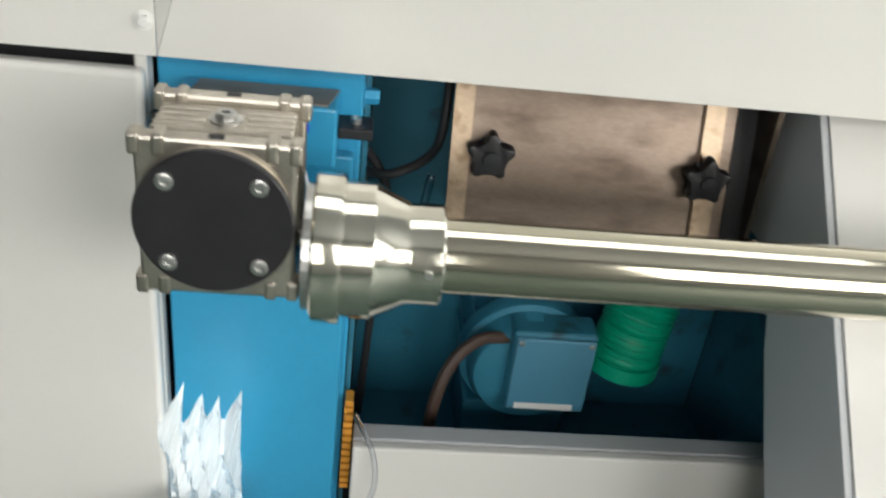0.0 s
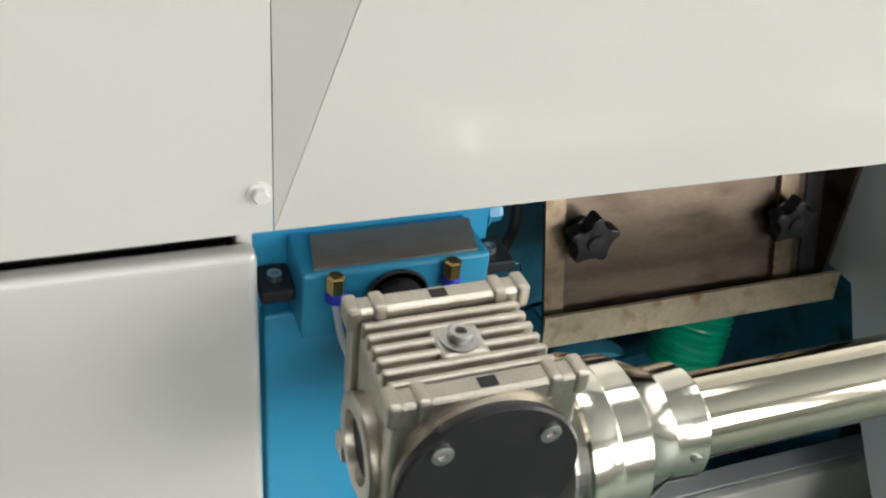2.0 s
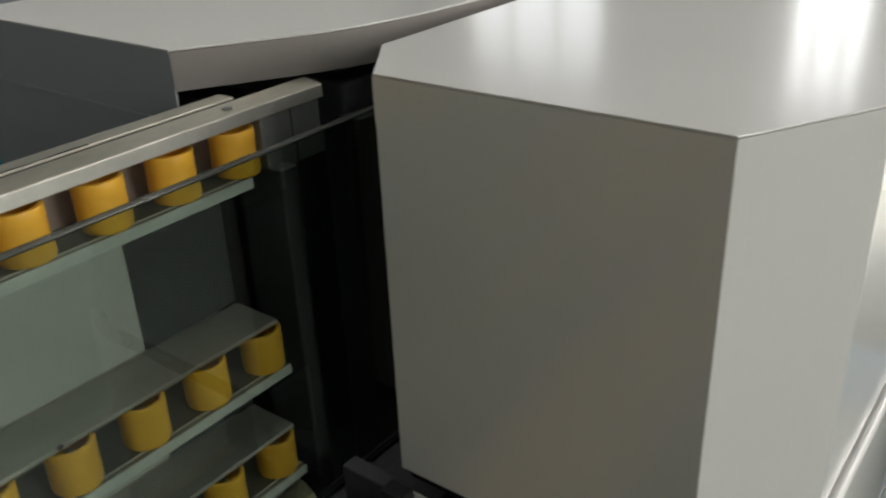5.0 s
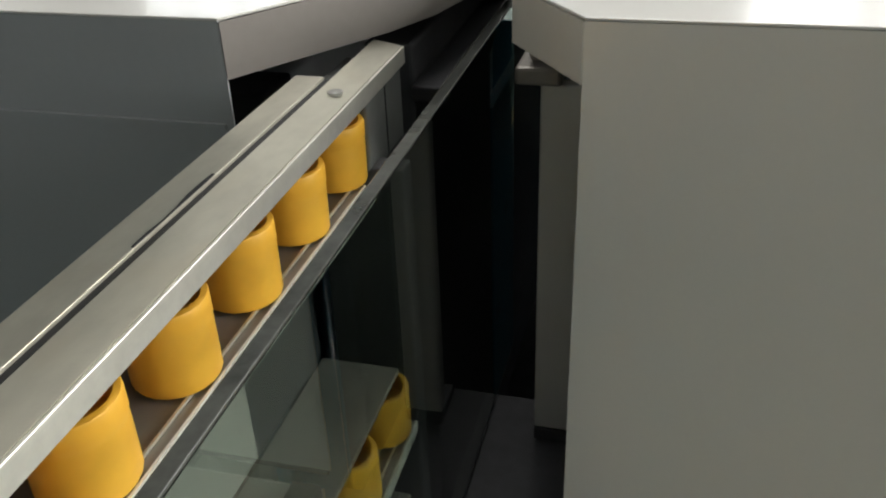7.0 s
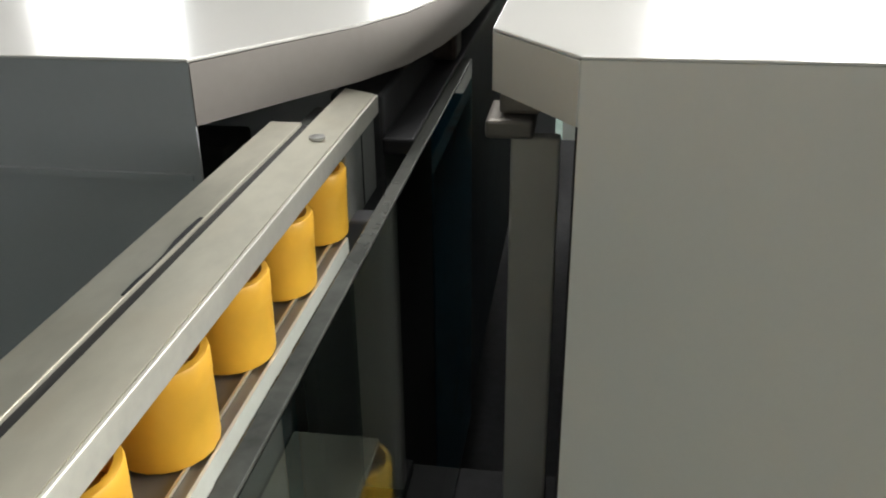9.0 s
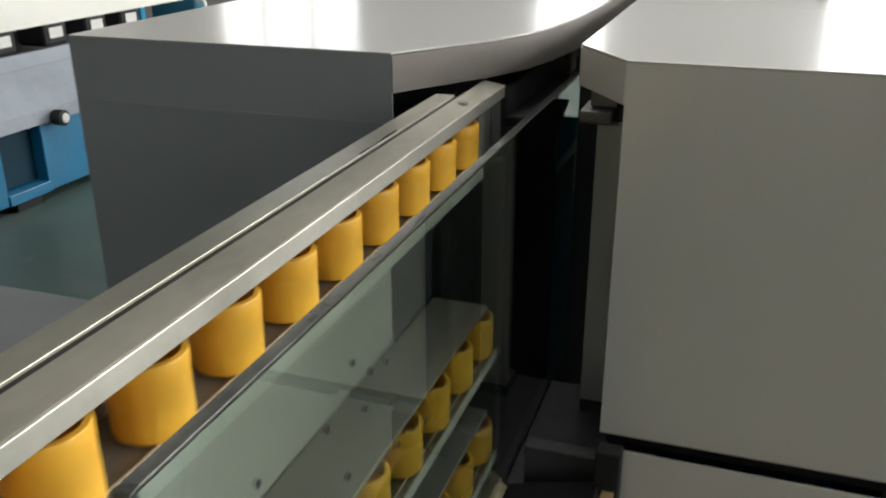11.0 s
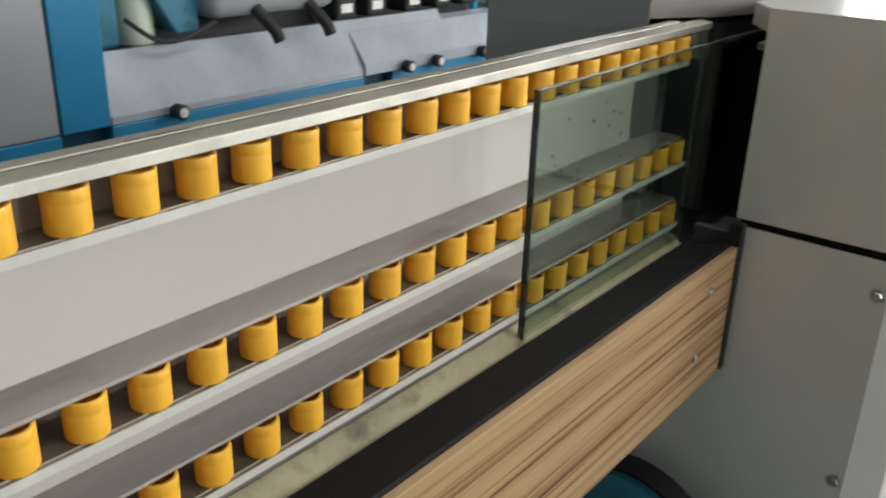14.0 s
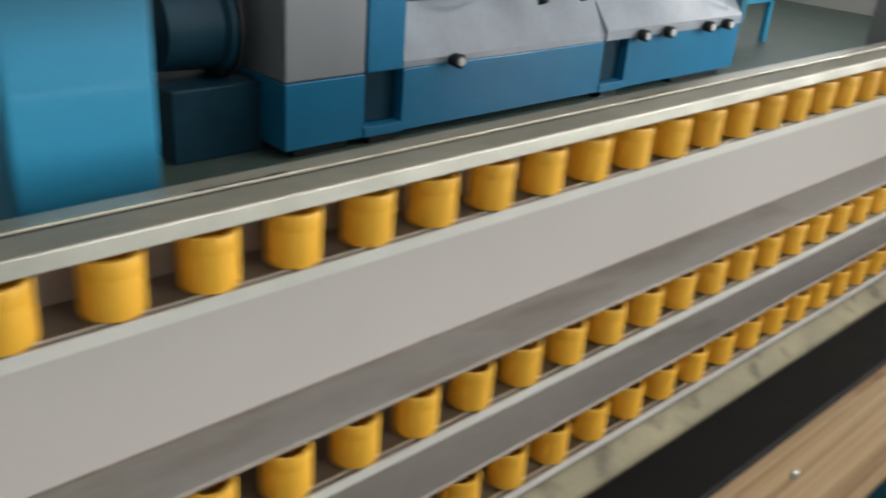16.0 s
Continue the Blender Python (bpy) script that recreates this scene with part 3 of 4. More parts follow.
for x in (-1.05, -3.3):
    part("leg", box((x - 0.04, 0.0, 0.0), (x + 0.04, 0.08, 0.56), 0.004), TEAL, conv)
column = thing("conveyor_column", (-2.08, 0.15, 0), "upright blue painted column behind the conveyor", "column")
part("column_post", box((-2.143, 0.15, 0.012), (-2.03, 0.26, 1.5), 0.004), BLUE, column)
part("base_plate", box((-2.2, 0.1, 0.0), (-1.97, 0.31, 0.012), 0.002), BLUE, column)
part("support_arm", box((-2.11, 0.0795, 1.33), (-2.06, 0.15, 1.38), 0.002), BLUE, column)

# ---- the glass on the conveyor ----
sheet = thing("glass_sheet", (-0.1, -0.04, 0.757), "sheet of clear greenish glass standing on the conveyor bed", "glass")
GX0, GX1, GZ0, GZ1 = -0.54, 0.34, 0.757, 1.147
g = part("glass_body", box((GX0 + 0.002, -0.047, GZ0 + 0.002), (GX1, -0.0385, GZ1 - 0.002)), GLASS, sheet)
g.visible_shadow = False
part("top_edge", box((GX0 + 0.002, -0.047, GZ1 - 0.0018), (GX1, -0.0385, GZ1 + 0.0002), 0.0006), EDGE, sheet, "bright ground top edge")
part("end_edge", box((GX0 - 0.003, -0.0475, GZ0), (GX0 + 0.0016, -0.038, GZ1), 0.0006), GLASSEDGE, sheet, "dark green end edge")
part("bottom_edge", box((GX0 + 0.002, -0.047, GZ0), (GX1, -0.0385, GZ0 + 0.0016)), GLASSEDGE, sheet)
rg = random.Random(9)
for k in range(16):
    x, z = rg.uniform(-0.50, -0.2), rg.uniform(0.98, 1.11)
    part("water_drop", spin([(0.0015, 0), (0.0028, 0.0004), (0.0016, 0.0012)], "y", (x, -0.0486, z), 8), BLACK, sheet, "dark wet speck")

# ---- front works: slide block, gearbox, shaft ----
block = thing("slide_block", (0.58, -0.46, 0.1), "bright blue painted slide plate with a bare steel top", "machine slide")
part("back_plate", box((0.476, -0.452, 0.1), (0.687, -0.43, 0.9), 0.003), BLUE, block)
part("lower_plate", box((0.482, -0.472, 0.1), (0.68, -0.4525, 0.768), 0.003), BLUE, block)
part("carrier", box((0.505, -0.514, 0.772), (0.662, -0.4525, 0.836), 0.003), BLUE, block)
part("worn_top", prism([(0.515, -0.508), (0.652, -0.508), (0.662, -0.462), (0.522, -0.462)], 0.8362, 0.838), DULL, block, "bare worn steel strip")
for a, b in ((0.477, 0.5045), (0.6625, 0.698)):
    s = part("clamp_bar", box((a, -0.492, 0.796), (b, -0.4528, 0.808), 0.002), BLACK, block)
    part("clamp_bolt", spin([(0.006, 0), (0.006, 0.006), (0.0035, 0.006), (0.003, 0.003)], "z", ((a + b) / 2, -0.474, 0.8081), 12), ZINC, s)
part("bushing", spin([(0.022, 0), (0.022, -0.03), (0.018, -0.032), (0.018, -0.09)], "y", (0.582, -0.5142, 0.802), 28), BLACK, block, "dark greased bushing", True)
part("seal_ring", spin([(0.026, 0), (0.027, -0.002), (0.026, -0.004), (0.025, -0.004), (0.025, 0)], "y", (0.582, -0.5143, 0.806), 28), BLACK, block)
bolt((0.687, -0.44, 0.826), "x", 0.009, 0.016, "hex_bolt", BLUE, block)
for x in (0.53, 0.627):
    fitting = part("air_fitting", spin([(0.0075, 0), (0.0075, 0.014), (0.006, 0.015)], "z", (x, -0.5185, 0.822), 6), BRASS, block, "brass push-in air fitting")
    part("collar", spin([(0.0082, -0.0085), (0.0082, -0.002), (0.007, 0.0)], "z", (x, -0.5185, 0.8218), 14), BLUEPLASTIC, fitting, "blue plastic release collar", True)
    part("air_tube", tube([(x, -0.5185, 0.81), (x + 0.004, -0.53, 0.78), (x + 0.014, -0.552, 0.755), (x + 0.016, -0.572, 0.742), (x + 0.014, -0.598, 0.75)], 0.003, 8), MILKY, fitting, "thin clear air tube", True)
comb = bmesh.new()
box((0.69, -0.466, 0.28), (0.70, -0.445, 0.43), bm=comb)
for k in range(12):
    box((0.689, -0.4705, 0.284 + 0.012 * k), (0.7005, -0.4662, 0.290 + 0.012 * k), bm=comb)
part("terminal_strip", comb, OCHRE, block, "ochre comb-shaped strip")

gear = thing("worm_gearbox", (0.577, -0.655, 0.735), "cast aluminium worm gearbox with a black round cover", "gearbox")
CX, CZ = 0.577, 0.816
X0, X1, Z0, Z1 = 0.511, 0.643, 0.737, 0.884


def flange(name, y0, y1):
    """A square cast flange with notched corner lugs."""
    f = part(name, box((X0 + 0.004, y0, Z0 + 0.004), (X1 - 0.004, y1, Z1 - 0.004), 0.003), CAST, gear)
    for x in (X0 + 0.014, X1 - 0.014):
        for z in (Z0 + 0.011, Z1 - 0.011):
            for a, c in ((x - 0.014, x - 0.004), (x + 0.004, x + 0.014)):
                part("lug", box((a, y0 - 0.002, z - 0.009), (c, y1 + 0.0015, z + 0.0095), 0.003, 3), CAST, f)
    # No cut here: a flat black patch draws the notch's dark hollow.
    part("notch_shade", box((CX - 0.006, y0 + 0.004, Z1 - 0.0043), (CX + 0.006, y1 - 0.004, Z1 - 0.0036)), BLACK, f)


flange("front_flange", -0.707, -0.690)
flange("back_flange", -0.617, -0.600)
part("housing", box((X0 + 0.008, -0.690, Z0 + 0.006), (X1 - 0.010, -0.617, Z1 - 0.018), 0.006, 3), CAST, gear)
for k in range(6):
    y = -0.6835 + 0.0115 * k
    part("fin", box((X0 + 0.0085, y, Z1 - 0.055), (X1 - 0.0105, y + 0.0068, Z1 - 0.0105), 0.0024, 3), CAST, gear)
part("plug_boss", box((CX - 0.017, -0.668, Z1 - 0.03), (CX + 0.017, -0.636, Z1 - 0.0095), 0.004, 3), CAST, gear)
plug = part("oil_plug", spin([(0.0135, -0.004), (0.0135, 0.002), (0.009, 0.0024), (0.009, 0.006), (0.0075, 0.0075), (0.004, 0.0075), (0.004, 0.003)], "z", (CX, -0.652, Z1 - 0.0095), 20), ZINC, gear, "round oil filler plug", True)
part("hub", spin([(0.06, 0), (0.06, -0.012), (0.058, -0.014)], "y", (CX, -0.700, CZ), 40), CAST, gear, "", True)
disc = part("round_cover", spin([(0.0615, 0), (0.0625, -0.002), (0.0625, -0.006), (0.061, -0.008)], "y", (CX, -0.7142, CZ), 56), DISC, gear, "matt black round cover", True)
for dx in (-0.0355, 0.0355):
    for dz in (-0.0355, 0.0355):
        part("cap_screw", spin([(0.0072, 0.001), (0.0072, -0.0025), (0.0055, -0.0032), (0.0032, -0.0032), (0.003, -0.001)], "y", (CX + dx, -0.7222, CZ + dz), 14), ZINC, disc, "hexagon socket screw", True)
part("side_boss", spin([(0.038, 0), (0.038, -0.008), (0.036, -0.010), (0.026, -0.010), (0.025, -0.002)], "x", (X0 + 0.008, -0.655, 0.795), 32), CAST, gear, "", True)
# Thin black disc; the bore's inner darkness is coloured, not hollowed.
part("bore_shade", spin([(0.0245, 0), (0.0245, -0.0005)], "x", (X0 + 0.0045, -0.655, 0.795), 28), BLACK, gear, "black disc for the shade inside the bore")
part("foot_bracket", box((0.55, -0.65, 0.715), (0.655, -0.4725, 0.735), 0.004), BLUE, gear, "blue mounting bracket")

shaft = thing("drive_shaft", (1.2, -0.668, 0.771), "polished chrome drive tube with a stepped coupling sleeve", "shaft")
AY, AZ = -0.668, 0.771
part("tube", spin([(0.0335, 0.74), (0.0335, 3.2)], "x", (0, AY, AZ), 48), CHROME, shaft, "", True)
sleeve = part("coupling_sleeve", spin([(0.063, 0.652), (0.0655, 0.654), (0.0655, 0.675), (0.0645, 0.677), (0.060, 0.678), (0.060, 0.703), (0.0585, 0.705), (0.045, 0.732), (0.0445, 0.734), (0.0445, 0.761), (0.043, 0.763), (0.034, 0.763)], "x", (0, AY, AZ), 56), WRAPPED, shaft, "polished stepped sleeve wrapped in clear film", True)
part("set_screw", spin([(0.0035, 0), (0.0035, -0.003), (0.002, -0.003)], "y", (0.75, AY - 0.0435, AZ + 0.006), 10), ZINC, sleeve)
part("retaining_ring", spin([(0.05, 0.644), (0.055, 0.645), (0.055, 0.652)], "x", (0, AY, AZ), 40), ZINC, shaft)
part("bearing_stand", box((2.6, -0.70, 0.3), (2.66, -0.6, 0.735), 0.004), GREYANDSHADE, shaft)

# open bay to the right of the slide
bay = thing("machine_bay", (0.95, -0.4, 0), "white-fronted open bay of the machine with a teal inside", "machine cabinet")
part("lower_front", box((0.703, -0.485, 0.0), (1.70, -0.470, 0.370), 0.003), WHITE, bay)
part("sill_flange", box((0.703, -0.4695, 0.346), (1.70, -0.44, 0.372), 0.002), GREYANDSHADE, bay)
part("back_wall", box((0.70, -0.16, 0.05), (1.283, -0.145, 0.9)), TEAL, bay)
part("side_wall", box((0.6885, -0.43, 0.05), (0.6945, -0.16, 0.9)), TEAL, bay)
part("bay_floor", box((0.708, -0.4395, 0.16), (1.283, -0.161, 0.2)), TEAL, bay)

housing = thing("sloped_housing", (2.2, -0.5, 0), "white housing with a sloped front and grey side plate", "machine cabinet")
part("side_plate", prism([(-0.40, 0.88), (-0.72, 0.55), (-0.72, 0.0), (-0.66, 0.0), (-0.65, 0.30), (-0.602, 0.42), (-0.56, 0.47), (-0.49, 0.56), (-0.434, 0.66), (-0.25, 0.66), (-0.25, 0.88)], 1.192, 1.2, "x"), SIDEGREY, housing)
part("inner_wall", prism([(-0.439, 0.05), (-0.161, 0.05), (-0.161, 0.86), (-0.405, 0.86), (-0.439, 0.82)], 1.284, 1.292, "x"), TEAL, housing, "teal inner wall")
part("sloped_front", prism([(-0.402, 0.882), (-0.7235, 0.551), (-0.7235, 0.0), (-0.7205, 0.0), (-0.7205, 0.55), (-0.399, 0.881)], 1.201, 3.2, "x"), WHITE, housing)

guide = thing("guide_plate", (1.0, -0.36, 0.6), "stained stainless guide plate with two black star knobs", "guide plate")
def leaning(x0, x1, proud, z0=0.640, z1=0.93):
    """A strip of the leaning plate, proud of its plane by some millimetres."""
    lean = lambda z: -0.408 + (z - 0.640) * 0.33 - proud
    return prism([(lean(z0), z0), (lean(z0) + 0.006, z0), (lean(z1) + 0.006, z1), (lean(z1), z1)], x0, x1, "x")


part("plate", leaning(0.800, 1.135, 0.0), PLATE, guide)
part("left_strip", leaning(0.792, 0.815, 0.0065), STRIP, guide)
part("right_strip", leaning(1.094, 1.119, 0.0065), STRIP, guide)
part("corner_plate", leaning(1.1355, 1.160, 0.002), BLACK, guide)
part("end_plate", prism([(-0.417, 0.632), (-0.30, 0.632), (-0.22, 0.93), (-0.40, 0.93)], 1.160, 1.166, "x"), PLATE, guide)
part("front_lip", prism([(-0.4205, 0.628), (-0.4245, 0.63), (-0.4195, 0.668), (-0.4155, 0.668)], 0.787, 1.185, "x"), STEELLIP, guide)
for x, z in ((0.837, 0.749), (1.100, 0.739)):
    prof2 = []
    for k in range(50):
        a = 2 * math.pi * k / 50
        r = 0.0230 + 0.0068 * math.cos(5 * a)
        prof2.append((x + r * math.cos(a + 0.3), z + r * math.sin(a + 0.3)))
    knob = part("star_knob", prism(prof2, -0.406, -0.386, "y", bevel=0.003), DISC, guide, "black five-lobed star knob", True)
    part("knob_stem", spin([(0.009, 0), (0.011, 0.017)], "y", (x, -0.3858, z), 16), BLACK, knob, "", True)
    part("knob_cap", spin([(0.010, 0), (0.009, -0.003), (0.0, -0.004)], "y", (x, -0.4065, z), 16), BLACK, knob, "", True)

HOSE = [(1.15, -0.22, 0.615), (1.135, -0.255, 0.575), (1.115, -0.285, 0.52), (1.10, -0.30, 0.46), (1.092, -0.305, 0.405)]
hose = thing("suction_hose", (1.09, -0.3, 0.3), "green ribbed spiral suction hose", "hose")
part("hose_body", tube(HOSE, 0.049, 24, ridge=0.0026, pitch=0.0095, steps=22), GREEN, hose, "", True)
part("end_cuff", tube([(1.093, -0.3045, 0.412), (1.0915, -0.3055, 0.39)], 0.0535, 24), GREEN, hose, "smooth green end cuff", True)

motor = thing("bay_motor", (0.98, -0.27, 0.2), "teal electric motor with a square terminal box", "motor")
MX, MZ = 0.948, 0.385
part("motor_body", spin([(0.05, -0.338), (0.078, -0.334), (0.086, -0.322), (0.086, -0.17), (0.07, -0.165)], "y", (MX, 0, MZ), 40), TEAL, motor, "", True)
part("flange_ring", spin([(0.0865, -0.30), (0.096, -0.298), (0.098, -0.29), (0.098, -0.27), (0.0865, -0.268)], "y", (MX, 0, MZ), 40, closed=True), TEAL, motor, "", True)
for k in range(18):
    a = math.radians(20 * k + 7)
    y0, x, z = -0.262, MX + 0.089 * math.cos(a), MZ + 0.089 * math.sin(a)
    part("cooling_fin", box((x - 0.003, y0, z - 0.003), (x + 0.003, -0.18, z + 0.003)), TEAL, motor)
part("motor_foot", box((MX - 0.08, -0.29, 0.2), (MX + 0.08, -0.18, 0.296), 0.005), TEAL, motor)
tb = part("terminal_box", box((0.915, -0.352, 0.335), (1.035, -0.30, 0.47), 0.006, 3), TEAL, motor, "blue-grey terminal box")
part("box_lid", box((0.918, -0.36, 0.340), (1.032, -0.3525, 0.465), 0.004, 3), TEALBOX, tb)
part("rating_plate", box((0.93, -0.3615, 0.344), (1.015, -0.3603, 0.354)), WHITEKNOB, tb, "pale bar of a rating plate")
for x in (0.926, 1.024):
    part("lid_screw", spin([(0.004, 0), (0.004, -0.002), (0.002, -0.0025)], "y", (x, -0.3602, 0.458), 10), ZINC, tb)
cable = thing("brown_cable", (0.83, -0.35, 0.2), "thick dark brown motor cable", "cable")
part("cable_sheath", tube([(0.92, -0.325, 0.44), (0.87, -0.34, 0.445), (0.83, -0.36, 0.41), (0.81, -0.38, 0.33), (0.815, -0.38, 0.2)], 0.009, 10), material("brown_sheath", (0.06, 0.035, 0.025), 0.5), cable, "", True)
cable = thing("black_cable", (0.75, -0.35, 0.7), "black cable loops behind the slide block", "cable")
part("cable_sheath", tube([(0.694, -0.36, 0.70), (0.73, -0.37, 0.705), (0.78, -0.33, 0.725), (0.79, -0.3, 0.80)], 0.006, 10), BLACK, cable, "", True)
part("second_sheath", tube([(0.694, -0.34, 0.72), (0.72, -0.35, 0.68), (0.73, -0.33, 0.60), (0.72, -0.3, 0.5), (0.71, -0.28, 0.25)], 0.006, 10), BLACK, cable, "", True)
cable = thing("clear_hose", (0.72, -0.46, 0.3), "thin clear water tube", "tube")
part("tube_wall", tube([(0.695, -0.4, 0.62), (0.73, -0.42, 0.64), (0.76, -0.40, 0.66), (0.775, -0.36, 0.7)], 0.005, 10), CLEAR, cable, "", True)
part("tube_loop", tube([(0.702, -0.478, 0.42), (0.728, -0.492, 0.37), (0.734, -0.499, 0.32), (0.722, -0.501, 0.28), (0.703, -0.500, 0.265)], 0.0035, 10), CLEAR, cable, "", True)

# motor below the conveyor
m2 = thing("conveyor_motor", (-0.2, -0.05, 0.0), "teal drive motor with a black rubber-rimmed guard under the conveyor", "motor")
part("guard_rim", spin([(0.185, -0.02), (0.195, -0.022), (0.2, -0.01), (0.2, 0.03), (0.185, 0.035)], "x", (-0.12, -0.07, 0.115), 56, closed=True), RUBBER, m2, "black rim", True)
part("guard_face", spin([(0.184, 0.0), (0.17, -0.02), (0.14, -0.03), (0.10, -0.03), (0.08, -0.05), (0.0, -0.055)], "x", (-0.12, -0.07, 0.115), 48), TEAL, m2, "", True)
part("motor_body", spin([(0.07, -0.36), (0.09, -0.35), (0.09, -0.06)], "x", (-0.12, -0.07, 0.115), 36), TEAL, m2, "", True)
part("motor_foot", box((-0.42, -0.16, 0.0), (-0.2, 0.02, 0.03), 0.004), TEAL, m2)
part("terminal_box", box((-0.40, -0.14, 0.2), (-0.28, -0.05, 0.262), 0.008, 3), TEAL, m2)
for k in range(3):
    a = math.radians(30 + 55 * k)
    y, z = -0.07 - 0.125 * math.cos(a), 0.115 + 0.125 * math.sin(a)
    part("rib", box((-0.165, y - 0.012, z - 0.012), (-0.149, y + 0.012, z + 0.012), 0.004), TEAL, m2)

wrap = thing("stretch_film_cover", (0.55, -0.5, 0.0), "crumpled clear stretch film hung before the blue slide", "plastic film")
rf = random.Random(3)
bm = bmesh.new()
NX, NZ = 22, 40
def crumple(i, j):
    """A point of the crumpled sheet: gathered at the band, bulging above and below it."""
    z = 0.004 + 0.49 * j / NZ
    slack = min(1.0, abs(z - 0.295) / 0.16)
    y = -0.530 - slack * (0.055 * abs(math.sin(i * 0.55 + 0.9 * math.sin(j * 0.22))) + 0.012 * math.sin(j * 0.5 + i * 0.8)) + rf.uniform(-0.004, 0.004)
    return (0.486 + 0.085 * i / NX, y, z + rf.uniform(-0.004, 0.004) * (j > 0))


grid = [[bm.verts.new(crumple(i, j)) for i in range(NX + 1)] for j in range(NZ + 1)]
for j in range(NZ):
    for i in range(NX):
        bm.faces.new((grid[j][i], grid[j][i + 1], grid[j + 1][i + 1], grid[j + 1][i]))
bmesh.ops.solidify(bm, geom=bm.faces[:], thickness=0.0006)
part("film_sheet", bm, FILM, wrap).visible_shadow = False
part("dark_band", box((0.483, -0.575, 0.265), (0.572, -0.536, 0.325), 0.006), BLACK, wrap, "dark band round the film")

# ---- behind the conveyor ----
opp = thing("opposite_machine", (1.8, 3.2, 0), "blue and grey grinding machine across the aisle", "machine")
Y0 = 2.84
for a, b in ((-0.166, 0.29), (0.53, 2.15), (2.40, 3.74)):
    part("base_panel", box((a, Y0, 0.045), (b, Y0 + 0.5, 0.365), 0.006), SHADEDBLUE, opp)
for a, b in ((0.296, 0.524), (2.155, 2.395)):
    part("recess", box((a, Y0 + 0.06, 0.10), (b, Y0 + 0.5, 0.365), 0.004), SHADEDTEAL, opp)
    part("foot_bar", box((a - 0.01, Y0 - 0.01, 0.045), (b + 0.01, Y0 + 0.3, 0.095), 0.004), SHADEDBLUE, opp)
    part("foot", box((a + 0.04, Y0 + 0.01, 0.0), (b - 0.04, Y0 + 0.2, 0.044), 0.004), BLACK, opp)
part("foot", box((-0.1, Y0 + 0.03, 0.0), (0.2, Y0 + 0.4, 0.044), 0.004), BLACK, opp)
part("foot", box((3.0, Y0 + 0.03, 0.0), (3.6, Y0 + 0.4, 0.044), 0.004), BLACK, opp)
part("end_cabinet", box((-0.163, Y0 + 0.003, 0.368), (0.288, Y0 + 0.5, 1.35), 0.008), GREYGREEN, opp, "grey upper cabinet")
part("blue_column", box((0.296, Y0 - 0.005, 0.368), (0.526, Y0 + 0.4, 1.35), 0.006), SHADEDBLUE, opp)
part("apron", prism([(Y0 + 0.004, 0.368), (Y0 + 0.004, 0.40), (Y0 + 0.16, 0.66), (Y0 + 0.19, 0.66), (Y0 + 0.19, 0.368)], 0.535, 3.0, "x"), APRON, opp, "grey sloping apron")
part("end_apron", prism([(Y0 - 0.012, 0.368), (Y0 - 0.012, 0.43), (Y0 + 0.12, 0.60), (Y0 + 0.19, 0.62), (Y0 + 0.19, 0.368)], 2.15, 3.72, "x"), APRON, opp, "grey sloping apron")
part("back_wall", box((0.53, Y0 + 0.45, 0.36), (3.7, Y0 + 0.5, 1.5)), DARK, opp)
part("end_post", box((3.722, Y0, 0.37), (3.79, Y0 + 0.3, 1.5), 0.006), TEAL, opp)
hd = part("grab_handle", tube([(3.75, Y0, 0.78), (3.75, Y0 - 0.05, 0.77), (3.75, Y0 - 0.05, 0.6), (3.75, Y0, 0.59)], 0.014, 10), WHITEKNOB, opp, "pale grab handle", True)
for x in (0.852, 2.483, 2.76, 3.24, 3.479):
    kn = part("turn_knob", spin([(0.02, 0.08), (0.02, 0.0), (0.036, -0.005), (0.038, -0.055), (0.03, -0.06)], "y", (x, Y0 - 0.02, 0.385), 20), BLACK, opp, "black turning knob", True)
    part("knob_cap", spin([(0.024, 0), (0.022, -0.006), (0.0, -0.008)], "y", (x, Y0 - 0.081, 0.385), 16), WHITEKNOB, kn, "pale cap", True)
head = part("grinding_head", box((1.15, Y0 + 0.05, 0.76), (2.0, Y0 + 0.4, 1.1), 0.07, 4), GREYGREEN, opp, "rounded pale grey housing", True)
for x in (1.42, 1.78):
    part("black_lever", tube([(x, Y0 + 0.06, 0.80), (x + 0.05, Y0 - 0.02, 0.70), (x + 0.07, Y0 - 0.04, 0.64)], 0.032, 12), BLACK, head, "black lever grip", True)
part("grey_duct", prism([(0.86, 0.95), (1.15, 0.95), (1.15, 0.70), (1.02, 0.70)], Y0 + 0.16, Y0 + 0.36, "y", bevel=0.01), TEAL, opp)
part("dark_motor", box((0.56, Y0 + 0.2, 0.66), (0.74, Y0 + 0.42, 1.2), 0.02), TEAL, opp)
part("pale_bottle", spin([(0.09, 0.0), (0.09, 0.22), (0.05, 0.3), (0.05, 0.42)], "z", (0.88, Y0 + 0.3, 0.66), 20), PALEGREEN, opp, "pale green bottle", True)
part("black_hose", tube([(0.72, Y0 + 0.12, 0.80), (0.85, Y0 + 0.08, 0.70), (1.0, Y0 + 0.08, 0.69), (1.2, Y0 + 0.1, 0.75)], 0.012, 10), BLACK, opp, "", True)
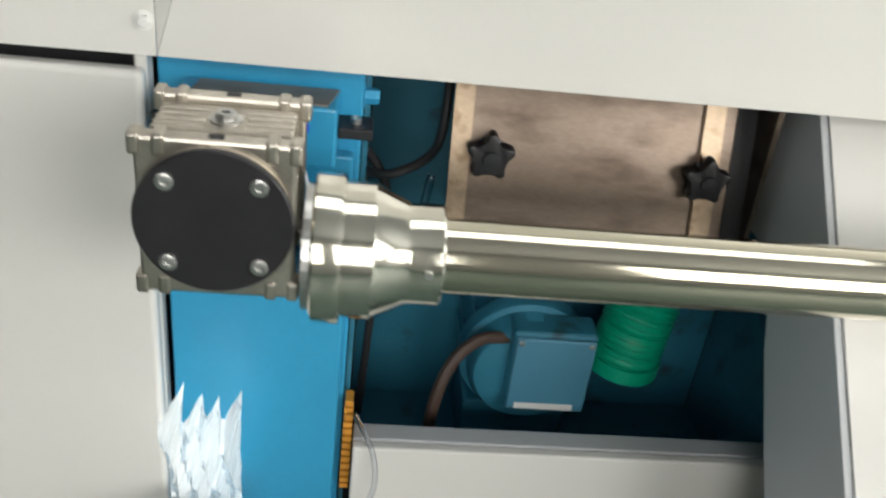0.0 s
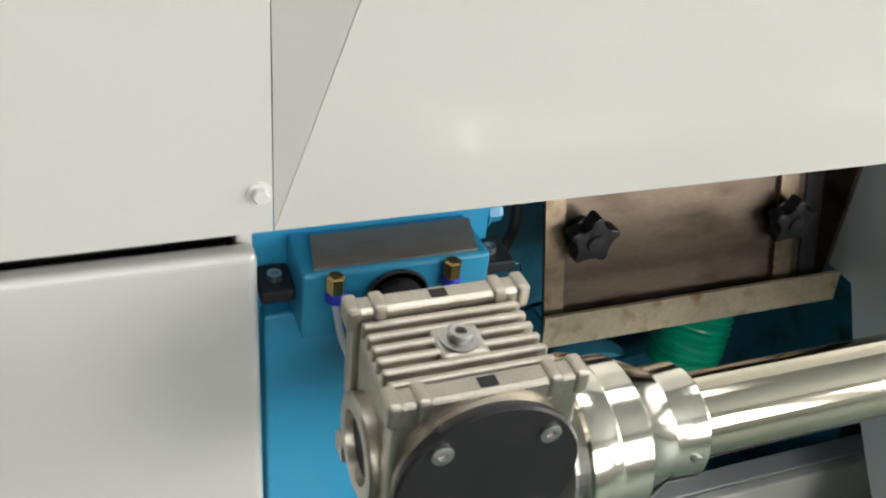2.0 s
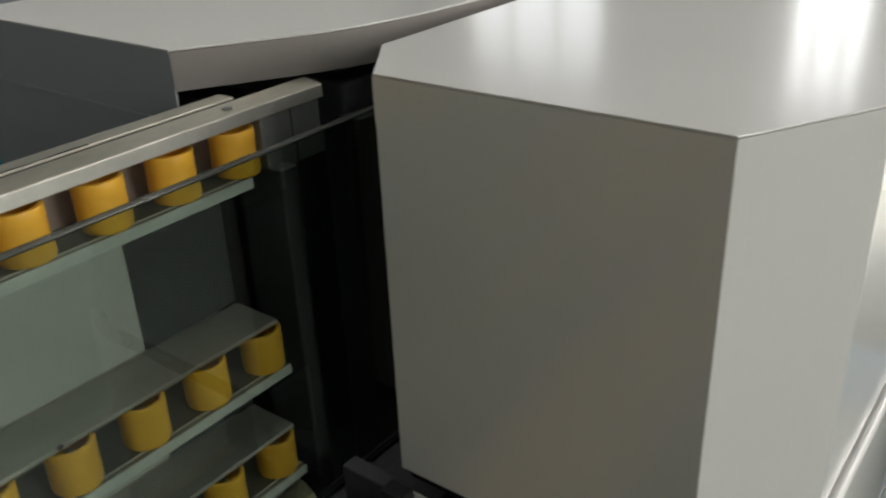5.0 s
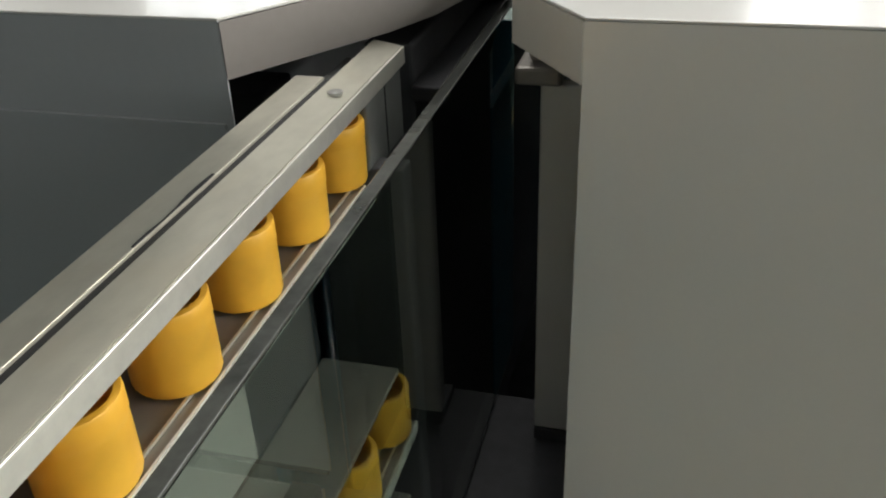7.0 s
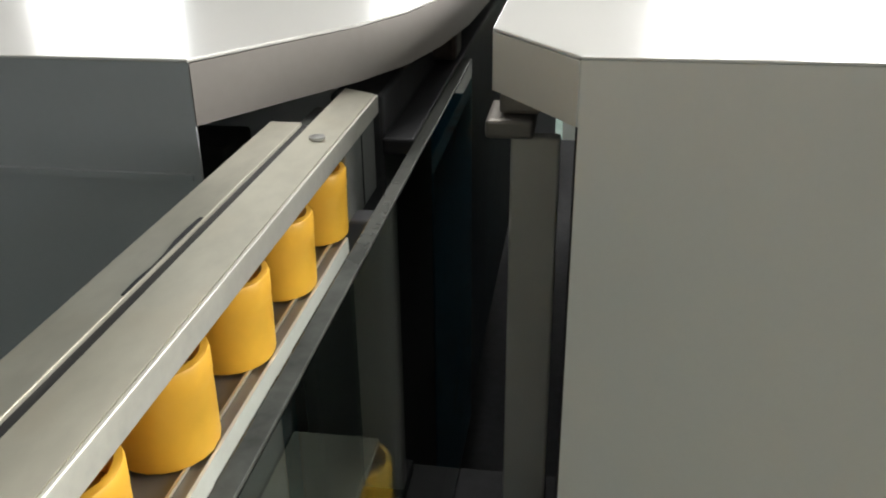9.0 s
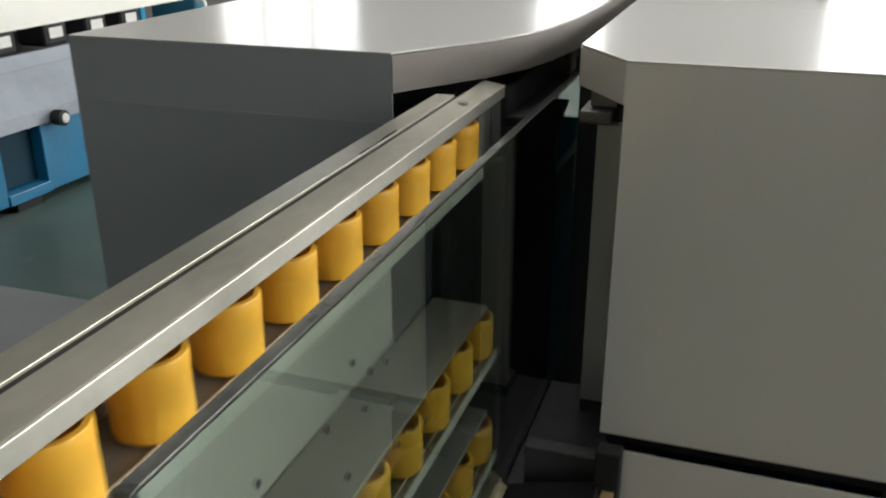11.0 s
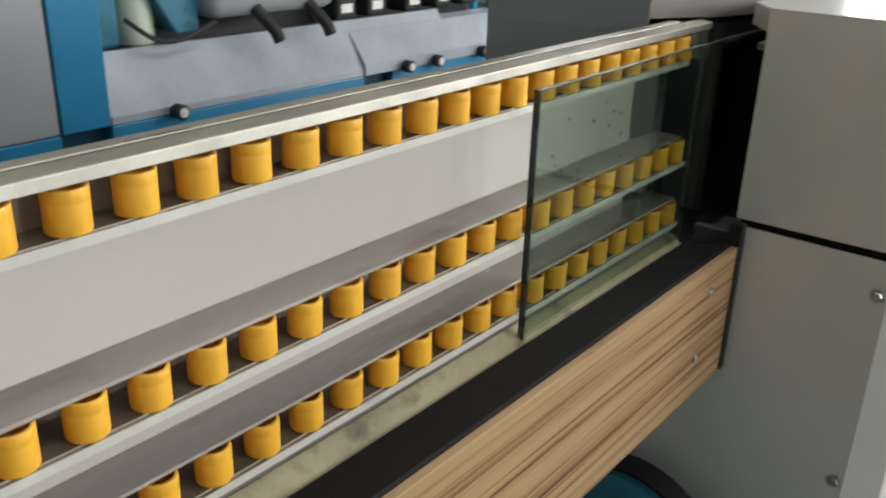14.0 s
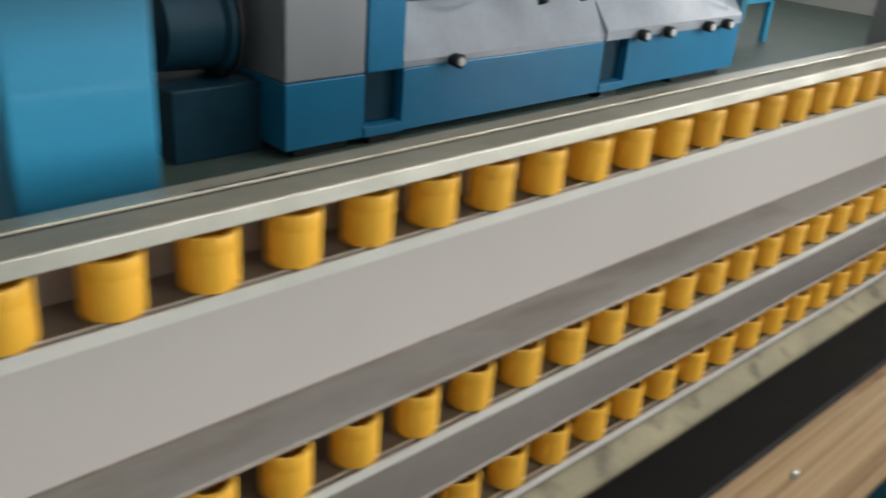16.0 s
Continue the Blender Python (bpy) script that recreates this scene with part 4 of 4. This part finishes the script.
for x in (2.12, 2.38, 2.72, 3.02, 3.3):
    vm = part("spindle_motor", box((x, Y0 + 0.18, 0.66), (x + 0.16, Y0 + 0.36, 1.3), 0.02), BLACK, opp)
    part("motor_label", box((x + 0.03, Y0 + 0.176, 0.70), (x + 0.12, Y0 + 0.1795, 0.75)), WHITEKNOB, vm, "white label")
    part("blue_sleeve", box((x + 0.02, Y0 + 0.172, 0.80), (x + 0.13, Y0 + 0.1795, 1.0), 0.002), SHADEDBLUE, vm)
m3 = part("side_motor", spin([(0.13, -0.62), (0.2, -0.6), (0.21, -0.34), (0.24, -0.32), (0.24, -0.26), (0.1, -0.24)], "x", (0, Y0 + 0.42, 0.58), 36), SHADEDTEAL, opp, "teal flange motor", True)
part("motor_pipe", spin([(0.085, -1.6), (0.085, -0.9), (0.11, -0.89), (0.11, -0.80), (0.085, -0.79), (0.085, -0.615)], "x", (0, Y0 + 0.42, 0.50), 28), SHADEDTEAL, opp, "", True)
part("motor_seat", box((-0.62, Y0 + 0.2, 0.0), (-0.17, Y0 + 0.6, 0.34), 0.01), SHADEDTEAL, opp)
part("black_ring", spin([(0.245, -0.285), (0.255, -0.285), (0.255, -0.265), (0.245, -0.265)], "x", (0, Y0 + 0.42, 0.58), 36, closed=True), BLACK, opp, "", True)

BX, BY, BZ = 0.755, 1.79, 0.195
bench = thing("low_bench", (BX, BY, 0), "low grey board bench on the workshop floor", "bench")
part("bench_top", box((BX - 0.45, BY - 0.3, BZ - 0.04), (BX + 0.45, BY + 0.3, BZ), 0.006), GREYCLOTH, bench)
for dx in (-0.38, 0.38):
    for dy in (-0.23, 0.23):
        part("leg", box((BX + dx - 0.025, BY + dy - 0.025, 0), (BX + dx + 0.025, BY + dy + 0.025, BZ - 0.04), 0.003), GREYCLOTH, bench)
mallet = thing("rubber_mallet", (BX + 0.15, BY + 0.05, BZ), "shiny dark rubber mallet with a dull orange handle", "mallet")
part("mallet_head", spin([(0.085, 0.0), (0.095, 0.012), (0.097, 0.14), (0.088, 0.185), (0.06, 0.212), (0.02, 0.222), (0.0, 0.223)], "z", (BX + 0.15, BY + 0.05, BZ + 0.0005), 32), SHINYRUBBER, mallet, "dark rounded rubber head", True)
part("mallet_handle", tube([(BX + 0.07, BY + 0.04, BZ + 0.105), (BX - 0.15, BY - 0.01, BZ + 0.09), (BX - 0.40, BY - 0.05, BZ + 0.075)], 0.026, 12), ORANGEWOOD, mallet, "", True)

cart = thing("blue_rack", (4.9, 3.6, 0), "blue steel rack standing beyond the opposite machine", "rack")
for x in (4.6, 5.2):
    for y in (3.4, 3.9):
        part("rack_post", box((x - 0.025, y - 0.025, 0), (x + 0.025, y + 0.025, 1.1), 0.003), BLUE, cart)
part("rack_shelf", box((4.575, 3.375, 0.35), (5.225, 3.925, 0.38), 0.003), BLUE, cart)
part("rack_top", box((4.575, 3.375, 1.1005), (5.225, 3.925, 1.13), 0.003), WHITEKNOB, cart)
